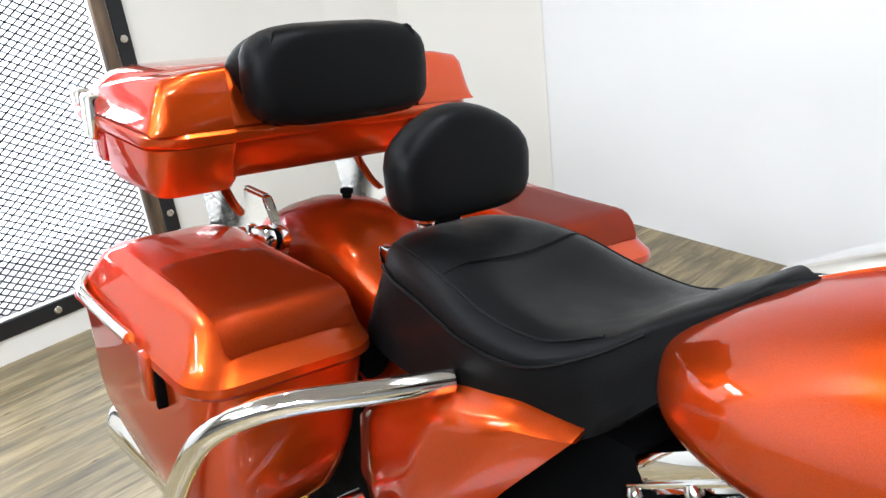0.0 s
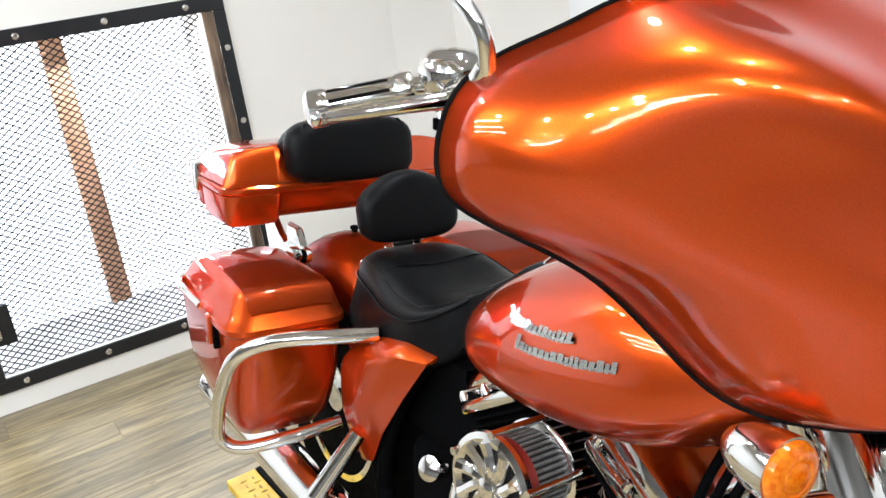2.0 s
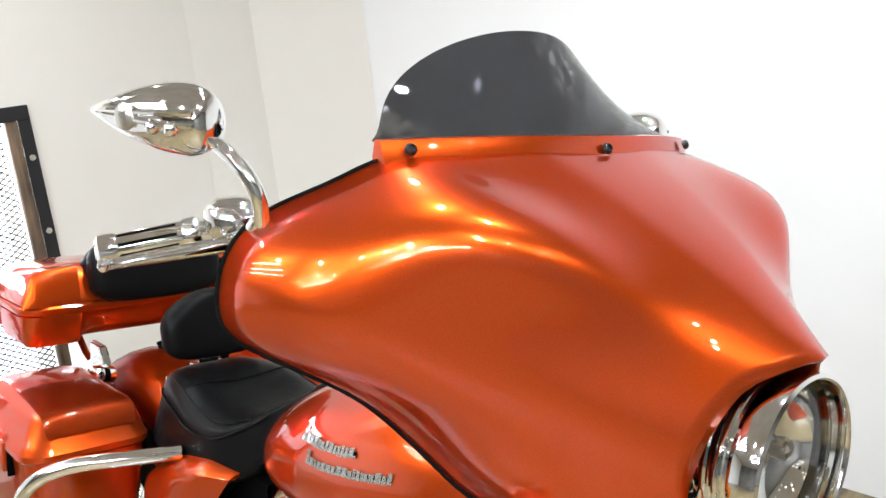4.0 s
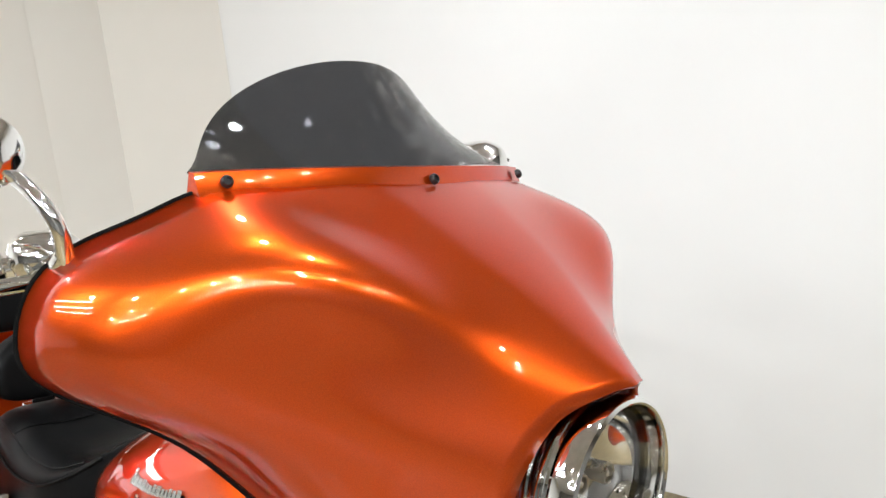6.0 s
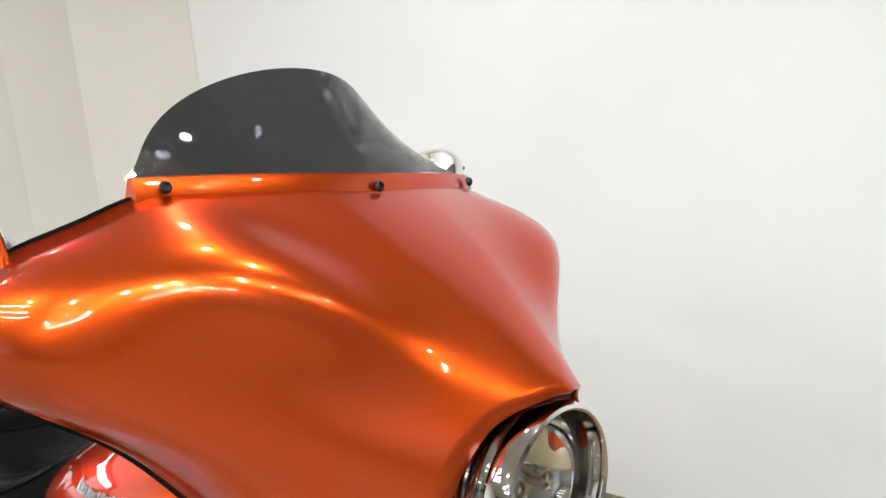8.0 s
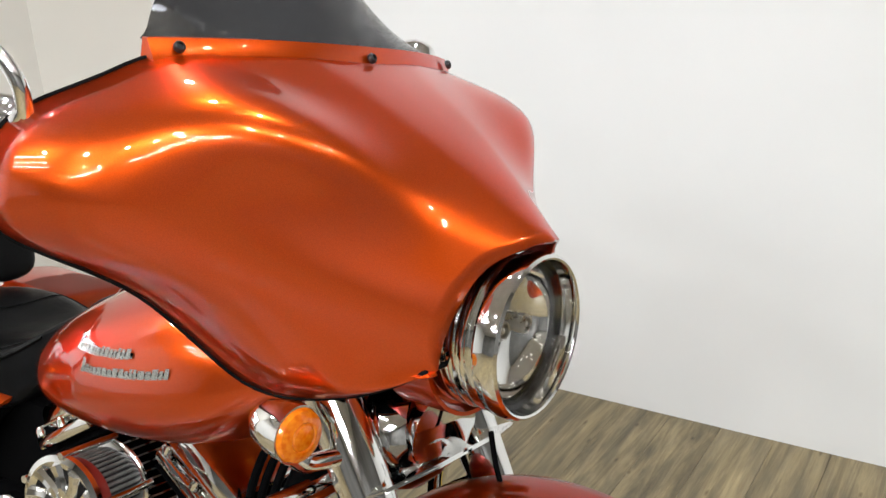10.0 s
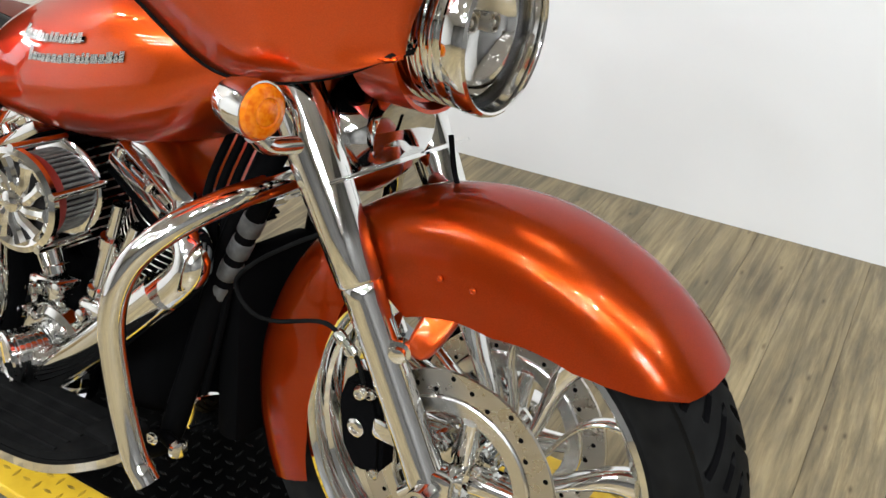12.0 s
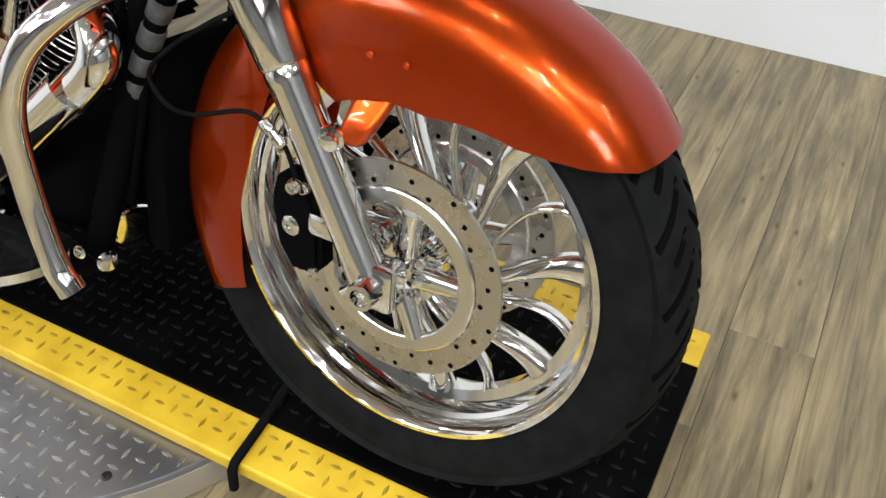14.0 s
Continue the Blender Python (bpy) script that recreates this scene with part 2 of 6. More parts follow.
def tubed(points, radius, sides=14, steps=8):
    return tube(bmesh.new(), points, radius, sides, steps)


def skin(bm, rings, cap=True, closed=True):
    for a, b in zip(rings, rings[1:]):
        count = len(a)
        for k in range(count if closed else count - 1):
            bm.faces.new((a[k], a[(k + 1) % count], b[(k + 1) % count], b[k]))
    if cap:
        bm.faces.new(rings[0][::-1])
        bm.faces.new(rings[-1])


def lathe(bm, profile, m, sides=48, closed=False, cap=True):
    """A turned form: rows of (radius, height) round the local z axis of m."""
    rings = []
    for r, h in profile:
        rings.append([bm.verts.new(m @ Vector((r * math.cos(a), r * math.sin(a), h))) for a in (2 * math.pi * k / sides for k in range(sides))])
    skin(bm, rings, False)
    if closed:
        skin(bm, [rings[-1], rings[0]], False)
    elif cap:
        for ring in (rings[0], rings[-1]):
            bm.faces.new(ring)
    return bm


def turned(profile, m, sides=48, closed=False, cap=True):
    return lathe(bmesh.new(), profile, m, sides, closed, cap)


def axis(at, way):
    """A pose at a point whose z looks along way."""
    return Matrix.Translation(at) @ Vector(way).to_track_quat("Z", "Y").to_matrix().to_4x4()


def rod(bm, a, b, r, sides=14, r2=None):
    a, b = Vector(a), Vector(b)
    return lathe(bm, [(r, 0), (r2 or r, (b - a).length)], axis(a, b - a), sides)


def rodded(a, b, r, sides=14, r2=None):
    return rod(bmesh.new(), a, b, r, sides, r2)


def bolt(bm, at, way, r=0.006, h=0.004):
    return lathe(bm, [(r, 0), (r, h * 0.6), (r * 0.7, h), (r * 0.55, h), (r * 0.5, h * 0.5)], axis(at, way), 12)


def plate(bm, outline, normal, thick, bevel=0.0):
    """A flat plate from an outline of points, thickened along normal."""
    n = Vector(normal).normalized() * thick
    low = [bm.verts.new(Vector(p)) for p in outline]
    high = [bm.verts.new(Vector(p) + n) for p in outline]
    skin(bm, [low, high])
    return bm


def mirrored(bm):
    """The same form on the other side of the bike."""
    for v in bm.verts:
        v.co.y = -v.co.y
    return bm


def loft(sections, steps=4, cap=True):
    """A skin over rings of equal length, smoothed along the way."""
    count = len(sections[0])
    lines = [smooth_path([s[k] for s in sections], steps) for k in range(count)]
    bm = bmesh.new()
    rings = [[bm.verts.new(lines[k][i]) for k in range(count)] for i in range(len(lines[0]))]
    skin(bm, rings, cap)
    return bm


def oval(x, zb, zt, w, power=2.3, sides=32, flat=0.0, y0=0.0):
    """A rounded cross-section of the bike at x; flat lowers the widest point."""
    ring = []
    for k in range(sides):
        a = 2 * math.pi * k / sides
        c, s = math.cos(a), math.sin(a)
        px = math.copysign(abs(c) ** (2 / power), c)
        pz = math.copysign(abs(s) ** (2 / power), s)
        mid, half = (zt + zb) / 2 - flat * (zt - zb), (zt - zb) / 2
        up = half + flat * (zt - zb) if pz > 0 else half - flat * (zt - zb)
        ring.append((x, y0 + w * px, mid + up * pz))
    return ring


def rounded_outline(x0, x1, w, r0, r1, n=6):
    """Plan of a box from x0 (back) to x1 (front), corners rounded by r0 behind and r1 ahead."""
    pts = []
    for cx, cy, r, a0 in ((x1 - r1, -w + r1, r1, -90), (x1 - r1, w - r1, r1, 0), (x0 + r0, w - r0, r0, 90), (x0 + r0, -w + r0, r0, 180)):
        for k in range(n + 1):
            a = radians(a0 + 90 * k / n)
            pts.append((cx + r * math.cos(a), cy + r * math.sin(a)))
    return pts


# ---- room ----
def room_part(name, lo, hi, mat, bevel=0.0, label="", kind="structure"):
    ob = part(name, boxed(lo, hi, bevel), mat, None, label, smooth=bevel > 0)
    ob.matrix_world = ROOM
    return tagged(ob, kind=kind)


UA, VB, UE, VS, TOP = -3.03, 1.678, 3.4, -6.0, 2.65
WIN = (-0.56, 0.492, 0.13, 1.215)          # the opening: v from, v to, z from, z to
room_part("floor", (UA - 1.2, VS - 0.2, -0.2), (UE + 0.2, VB + 0.2, -0.006), OLDWOOD, label="dark subfloor below the planks")
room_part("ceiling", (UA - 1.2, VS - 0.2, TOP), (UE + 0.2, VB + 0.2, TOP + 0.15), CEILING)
room_part("wall_north", (UA - 1.2, VB, -0.006), (UE + 0.2, VB + 0.2, TOP), WALL)
# south and east walls are unseen, their dark grey shapes the reflections
room_part("wall_south", (UA - 1.2, VS - 0.2, -0.006), (UE + 0.2, VS, TOP), SHOP)
room_part("wall_east", (UE, VS, -0.006), (UE + 0.2, VB, TOP), SHOP)


def window_wall():
    bm = bmesh.new()
    v0, v1, z0, z1 = WIN
    t = 0.46
    box(bm, (UA - t, -0.735, -0.006), (UA, v0, TOP))
    box(bm, (UA - t, v1, -0.006), (UA, VB, TOP))
    box(bm, (UA - t, v0, -0.006), (UA, v1, z0))
    box(bm, (UA - t, v0, z1), (UA, v1, TOP))
    ob = part("wall_west", bm, BEIGE, None, "cream painted wall round a barred window", smooth=False)
    ob.matrix_world = ROOM
    tagged(ob, kind="structure")
    # the wall steps back past the window's far side
    room_part("wall_west_recess", (UA - 0.80, VS, -0.006), (UA - 0.60, -0.735, TOP), WALL)
    room_part("wall_west_return", (UA - 0.60, -0.738, -0.006), (UA - 0.462, -0.69, TOP), WALL)


window_wall()


def corner_facet():
    bm = bmesh.new()
    low = [(UA + 0.002, 1.20, -0.006), (UA + 0.05, 1.475, -0.006), (-2.485, VB - 0.002, -0.006), (UA + 0.002, VB - 0.002, -0.006)]
    plate(bm, low, (0, 0, 1), TOP - 0.002)
    ob = part("wall_corner", bm, BEIGE, None, "cream boxed-out corner of the room", smooth=False)
    ob.matrix_world = ROOM
    tagged(ob, kind="structure")


corner_facet()


def window():
    v0, v1, z0, z1 = WIN
    win = thing("window_1", ROOM, "bright window behind a black steel frame with diamond mesh", "window", kind="structure")
    # steel border, four flat bars
    f = 0.052
    for name, lo, hi in (("frame_bar", (UA, v0 - f, z0 - f), (UA + 0.012, v1 + f - 0.02, z0)), ("frame_bar", (UA, v0 - f, z1), (UA + 0.012, v1 + f - 0.02, z1 + f)),
                         ("frame_bar", (UA, v0 - f, z0), (UA + 0.012, v0, z1)), ("frame_bar", (UA, v1 - 0.012, z0), (UA + 0.012, v1 + f - 0.02, z1))):
        bar = part(name, boxed(lo, hi, 0.002, 1), FRAME, win, smooth=False)
        long_v = hi[1] - lo[1] > hi[2] - lo[2]
        for k in range(4):
            s = (k + 0.5) / 4
            at = (UA + 0.012, lo[1] + s * (hi[1] - lo[1]), (lo[2] + hi[2]) / 2) if long_v else (UA + 0.012, (lo[1] + hi[1]) / 2, lo[2] + s * (hi[2] - lo[2]))
            part("bolt", bolt(bmesh.new(), at, (1, 0, 0), 0.011, 0.006), STEEL, bar)
    part("wooden_jamb", boxed((UA - 0.02, v1 - 0.055, z0), (UA + 0.008, v1 - 0.013, z1), 0.004), OLDWOOD, win, "dark weathered wooden jamb")
    part("sill", boxed((UA - 0.44, v0 + 0.001, z0 - 0.02), (UA - 0.022, v1 - 0.001, z0 + 0.006)), SILL, win, "scuffed grey window sill", smooth=False)
    part("mullion", boxed((UA - 0.45, -0.062, z0 + 0.007), (UA - 0.40, 0.020, z1), 0.006), TAN, win, "tan wooden mullion")
    for a, b in ((v0 + 0.002, -0.064), (0.022, v1 - 0.002)):
        part("pane", boxed((UA - 0.435, a, z0 + 0.007), (UA - 0.425, b, z1 - 0.002)), DAY, win, "window pane glaring with daylight", smooth=False)
    part("inner_bar", boxed((UA + 0.0125, v0 - 0.012, z0 - 0.01), (UA + 0.017, v0 + 0.030, z1 + 0.01), 0.0015, 1), FRAME, win)
    part("seam_edge", boxed((UA + 0.0125, v0 - 0.0165, z0 - 0.03), (UA + 0.0185, v0 - 0.0125, z1 + 0.03), 0.0008, 1), STEEL, win)
    # expanded metal: rows of zigzag strands
    bm = bmesh.new()
    pitch, rise, w = 0.034, 0.0115, 0.0027
    x = UA - 0.012
    rows = int((z1 - z0) / (2 * rise))
    cols = int((v1 - v0 - 0.05) / pitch)
    for r in range(rows):
        for sgn in (-1, 1):
            z = z0 + 0.005 + (2 * r + 1) * rise
            line = []
            for c in range(2 * cols + 1):
                line.append((v0 + 0.004 + c * pitch / 2, z + (rise if c % 2 else 0) * sgn))
            top = [bm.verts.new((x, v, q + w)) for v, q in line]
            low = [bm.verts.new((x, v, q - w)) for v, q in line]
            back = [bm.verts.new((x - 0.003, v, q)) for v, q in line]
            for a, b in ((top, low), (low, back), (back, top)):
                for k in range(len(line) - 1):
                    bm.faces.new((a[k], a[k + 1], b[k + 1], b[k]))
    tagged(part("mesh_screen", bm, FRAME, win, "black expanded-metal diamond mesh", smooth=False), kind="stuff")
    # two black latch plates with steel hinges
    for zc in (1.01, 0.32):
        pl = part("hinge_plate", boxed((UA - 0.008, v0 - 0.035, zc - 0.07), (UA + 0.016, v0 + 0.105, zc + 0.07), 0.002, 1), FRAME, win, smooth=False)
        part("hinge", boxed((UA + 0.016, v0 - 0.03, zc - 0.022), (UA + 0.034, v0 + 0.035, zc + 0.022), 0.004), STEEL, pl)
        part("hinge_pin", tubed([(UA + 0.025, v0 + 0.02, zc + 0.01), (UA + 0.035, v0 + 0.05, zc + 0.01), (UA + 0.035, v0 + 0.055, zc - 0.03), (UA + 0.02, v0 + 0.05, zc - 0.045)], 0.005, 8), STEEL, pl)
    return win


window()
v0, v1, z0, z1 = WIN
lamp("window_daylight", ROOM @ look((UA - 0.20, (v0 + v1) / 2, z1 - 0.012), (UA + 0.30, (v0 + v1) / 2, z1 - 1.0)), 38.0, (0.93, 0.97, 1.0), 0.98, shape="RECTANGLE", size_y=0.30)


def door_base():
    base = thing("wooden_plinth", ROOM, "brown wooden plinth at the foot of a white wall", "plinth")
    part("block", boxed((UA - 0.54, -1.35, 0.0), (UA + 0.14, -0.742, 0.13), 0.008), OAK, base)
    lock = thing("door_bolt", ROOM, "chrome floor bolt standing on a wooden plinth", "door bolt")
    part("body", boxed((UA + 0.02, -0.98, 0.131), (UA + 0.10, -0.86, 0.17), 0.01), CHROME, lock)
    part("rod", rodded((UA + 0.055, -0.95, 0.17), (UA + 0.055, -0.95, 0.30), 0.012), CHROME, lock)


door_base()

# ---- turntable and platform ----
U0, U1, V0, V1 = -1.88, 0.35, -0.148, 0.43
C = Vector((-0.77, 0.14, 0))
table = thing("turntable", ROOM, "round grey diamond-plate turntable lying on the floor", "turntable")
part("disc", turned([(0.585, 0.0), (0.60, 0.004), (0.60, 0.058), (0.597, 0.062)], Matrix.Translation(C), 128), PLATE, table)
part("rim_band", turned([(0.601, 0.002), (0.603, 0.002), (0.603, 0.052), (0.601, 0.052)], Matrix.Translation(C), 128, closed=True), EDGE, table, "worn metal side band")


def tread(inside, z, step=0.027):
    """Raised bars of checker plate where inside(u, v) holds."""
    bm = bmesh.new()
    nu, nv = int(2.6 / step), int(1.5 / step)
    for i in range(nu):
        for j in range(nv):
            u, v = -2.0 + i * step, -0.6 + j * step
            if not inside(u, v):
                continue
            a = 0.0 if (i + j) % 2 else math.pi / 2
            du, dv = Vector((math.cos(a), math.sin(a), 0)) * 0.0115, Vector((-math.sin(a), math.cos(a), 0)) * 0.0032
            o = Vector((u, v, z))
            low = [bm.verts.new(o + p) for p in (-du, dv * 1.0 - du * 0.3, dv + du * 0.3, du, -dv + du * 0.3, -dv - du * 0.3)]
            top = [bm.verts.new(o + p * 0.62 + Vector((0, 0, 0.0022))) for p in (-du, dv - du * 0.3, dv + du * 0.3, du, -dv + du * 0.3, -dv - du * 0.3)]
            bm.faces.new(top)
            for k in range(6):
                bm.faces.new((low[k], low[(k + 1) % 6], top[(k + 1) % 6], top[k]))
    return bm


tagged(part("tread", tread(lambda u, v: (u - C.x) ** 2 + (v - C.y) ** 2 < 0.588 ** 2 and not (V0 - 0.012 < v < V1 + 0.012), 0.0618), GREY_TREAD, table), kind="stuff")
for a in (200, 232, 262, 290, 318, 342, 20, 60, 100, 140):
    at = C + Vector((0.565 * math.cos(radians(a)), 0.565 * math.sin(radians(a)), 0.062))
    if not V0 - 0.03 < at.y < V1 + 0.03:
        part("bolt", bolt(bmesh.new(), at, (0, 0, 1), 0.008, 0.003), FRAME, table)

deck = thing("bike_platform", ROOM, "low black diamond-plate bike platform with yellow painted edges", "platform")
part("deck_plate", boxed((U0, V0 + 0.083, 0.064), (U1, V1 - 0.083, H + 0.006), 0.002, 1), PLATE_BLACK, deck, smooth=False)
for name, a, b in (("edge_strip", V0, V0 + 0.081), ("edge_strip", V1 - 0.081, V1)):
    part(name, boxed((U0, a, 0.064), (U1, b, H + 0.006), 0.004, 2), PLATE_YELLOW, deck, "yellow painted diamond-plate strip", smooth=False)
tagged(part("tread", tread(lambda u, v: U0 + 0.015 < u < U1 - 0.015 and V0 + 0.095 < v < V1 - 0.095, H + 0.0057), TREAD, deck), kind="stuff")
tagged(part("edge_tread", tread(lambda u, v: U0 + 0.015 < u < U1 - 0.015 and (V0 + 0.012 < v < V0 + 0.072 or V1 - 0.072 < v < V1 - 0.012), H + 0.0057), WORN, deck, "worn bars of the yellow plate"), kind="stuff")
for u in (U0 + 0.05, -1.55, 0.05, U1 - 0.05):
    part("foot", boxed((u - 0.04, V0 + 0.03, 0.0), (u + 0.04, V1 - 0.03, 0.0635), 0.003), EDGE, deck)
strap = thing("tie_strap", ROOM, "thin black strap hooked over the platform's yellow edge", "strap")
part("strip", tubed([(-0.198, 0.03, H + 0.014), (-0.197, -0.01, H + 0.014), (-0.190, -0.068, H + 0.014), (-0.183, V0 - 0.004, H + 0.013), (-0.185, V0 - 0.010, 0.085), (-0.187, V0 - 0.011, 0.045)], 0.0075, 8, 1), RUBBER, strap)

# ---- motorcycle ----
bike = thing("motorcycle", BIKE, "orange touring motorcycle with chrome trim leaning on its side stand", "motorcycle")


def both(name, make, mat, label="", **kw):
    """A part on the right and its twin on the left."""
    return part(name, make(), mat, bike, label, **kw), part(name, mirrored(make()), mat, bike, label, **kw)


# -- front wheel --
HUB, R, RIM = Vector((0.006, 0, 0.347)), 0.338, 0.2535
ACROSS = axis(HUB, (0, -1, 0))


def tyre():
    bm = bmesh.new()
    prof = [(RIM - 0.006, -0.050), (RIM + 0.012, -0.058), (RIM + 0.036, -0.0645), (R - 0.028, -0.0625)]
    for k in range(27):
        a = radians(-58 + k * 116 / 26)
        prof.append((R - 0.052 + 0.052 * math.cos(a) ** 0.8, 0.0675 * math.sin(a) / math.sin(radians(58))))
    prof += [(R - 0.028, 0.0625), (RIM + 0.036, 0.0645), (RIM + 0.012, 0.058), (RIM - 0.006, 0.050)]
    sides = 416
    sunk = set()
    rings = []
    for r, h in prof:
        ring = []
        # the mesh leans with the slanting tread grooves
        lean = 2 * math.pi * min(abs(h), 0.062) * 11 / 26
        for k in range(sides):
            a = 2 * math.pi * k / sides - lean
            step = (k + (8 if h > 0 else 0)) % 16
            rr = r
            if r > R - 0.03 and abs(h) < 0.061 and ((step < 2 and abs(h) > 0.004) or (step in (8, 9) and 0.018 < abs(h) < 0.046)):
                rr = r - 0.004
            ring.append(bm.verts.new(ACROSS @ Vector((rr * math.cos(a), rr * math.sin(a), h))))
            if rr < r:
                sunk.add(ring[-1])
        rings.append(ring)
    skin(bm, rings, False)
    # sunk groove faces take a blacker material, painting in the shade inside them
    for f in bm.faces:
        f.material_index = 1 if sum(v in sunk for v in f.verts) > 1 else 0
    return bm


wheel = part("front_wheel", turned([(0.030, -0.062), (0.052, -0.060), (0.054, -0.052), (0.034, -0.04), (0.034, 0.04), (0.054, 0.052), (0.052, 0.060), (0.030, 0.062)], ACROSS, 40), CHROME, bike, "chrome wheel with swirling blade spokes")
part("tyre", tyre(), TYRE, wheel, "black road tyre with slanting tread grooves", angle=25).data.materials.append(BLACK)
part("rim", turned([(RIM, -0.052), (RIM - 0.002, -0.060), (RIM - 0.009, -0.062), (RIM - 0.013, -0.058), (RIM - 0.017, -0.050), (RIM - 0.0185, -0.038), (RIM - 0.024, -0.034), (RIM - 0.027, -0.026), (RIM - 0.030, -0.014), (RIM - 0.044, -0.009),
                      (RIM - 0.044, 0.009), (RIM - 0.030, 0.014), (RIM - 0.027, 0.026), (RIM - 0.024, 0.034), (RIM - 0.0185, 0.038), (RIM - 0.017, 0.050), (RIM - 0.013, 0.058), (RIM - 0.009, 0.062), (RIM - 0.002, 0.060), (RIM, 0.052)], ACROSS, 96, closed=True), CHROME, wheel, angle=30)


def spoke(turn, broad):
    """One swept blade from hub to rim: a broad one flares towards the rim, a slim one is an even rib."""
    sections = []
    for k in range(11):
        q = k / 10
        r = 0.044 + q * (RIM - 0.038 - 0.044)
        a = turn - 0.62 * (1 - q) ** 1.6 + (0.10 if broad else 0.22) * math.sin(math.pi * q)
        wide = 0.008 + 0.013 * q ** 2.4 if broad else 0.0045 + 0.003 * abs(2 * q - 1) ** 2
        thick = 0.022 - 0.006 * q if broad else 0.010
        mid = Vector((r * math.cos(a), r * math.sin(a), 0))
        side = Vector((-math.sin(a), math.cos(a), 0))
        ring = []
        for n in range(12):
            b = 2 * math.pi * n / 12
            c, d = math.cos(b), math.sin(b)
            ring.append(ACROSS @ (mid + side * wide * c + Vector((0, 0, thick * math.copysign(abs(d) ** 0.8, d) + 0.008 * (1 - q)))))
        sections.append(ring)
    return loft(sections, 2)


for k in range(8):
    turn = radians(13 + 45 * k)
    part("spoke", spoke(turn, True), CHROME, wheel)
    part("rib", spoke(turn + radians(19), False), CHROME, wheel)


def rotor(side):
    m = ACROSS @ Matrix.Translation((0, 0, side * 0.074))
    disc = part("brake_rotor", turned([(0.111, -0.0025), (0.1425, -0.0025), (0.1425, 0.0025), (0.111, 0.0025)], m, 96, closed=True), STEEL, bike, "drilled steel brake disc", angle=30)
    part("carrier_ring", turned([(0.088, -0.004), (0.090, -0.0055), (0.107, -0.0055), (0.1095, -0.004), (0.1095, 0.004), (0.107, 0.0055), (0.090, 0.0055), (0.088, 0.004)], m, 96, closed=True), SATIN, disc, "satin steel carrier ring", angle=30)
    for k in range(5):
        a = 2 * math.pi * k / 5
        part("carrier_arm", rodded(m @ Vector((0.030 * math.cos(a), 0.030 * math.sin(a), -side * 0.008)), m @ Vector((0.091 * math.cos(a + 0.12), 0.091 * math.sin(a + 0.12), 0)), 0.017, 14, 0.012), CHROME, disc)
    bm = bmesh.new()
    for k in range(30):
        a, r = 2 * math.pi * k / 30, (0.117, 0.126, 0.135)[k % 3]
        for q in (-1, 1):
            lathe(bm, [(0.0034, 0), (0.0034, 0.0004)], m @ Matrix.Translation((r * math.cos(a), r * math.sin(a), q * 0.0026)) @ Matrix.Rotation(0 if q > 0 else math.pi, 4, "X"), 10)
    tagged(part("drilling", bm, BLACK, disc), kind="stuff")
    for k in range(5):
        a = 2 * math.pi * (k + 0.5) / 5
        bm = bolt(bmesh.new(), m @ Vector((0.043 * math.cos(a), 0.043 * math.sin(a), side * 0.003)), m.to_3x3() @ Vector((0, 0, side)), 0.007, 0.006)
        part("rotor_bolt", bm, CHROME, disc)


rotor(1)
rotor(-1)
part("axle", turned([(0.006, -0.128), (0.014, -0.128), (0.016, -0.124), (0.016, -0.112), (0.022, -0.110), (0.022, -0.095), (0.013, -0.093), (0.013, 0.093), (0.022, 0.095), (0.022, 0.110), (0.016, 0.112), (0.016, 0.124), (0.014, 0.128), (0.006, 0.128), (0.006, 0.118), (0.006, -0.118)], ACROSS, 24, closed=True), CHROME, bike)

# -- front fender --
FR = 0.354


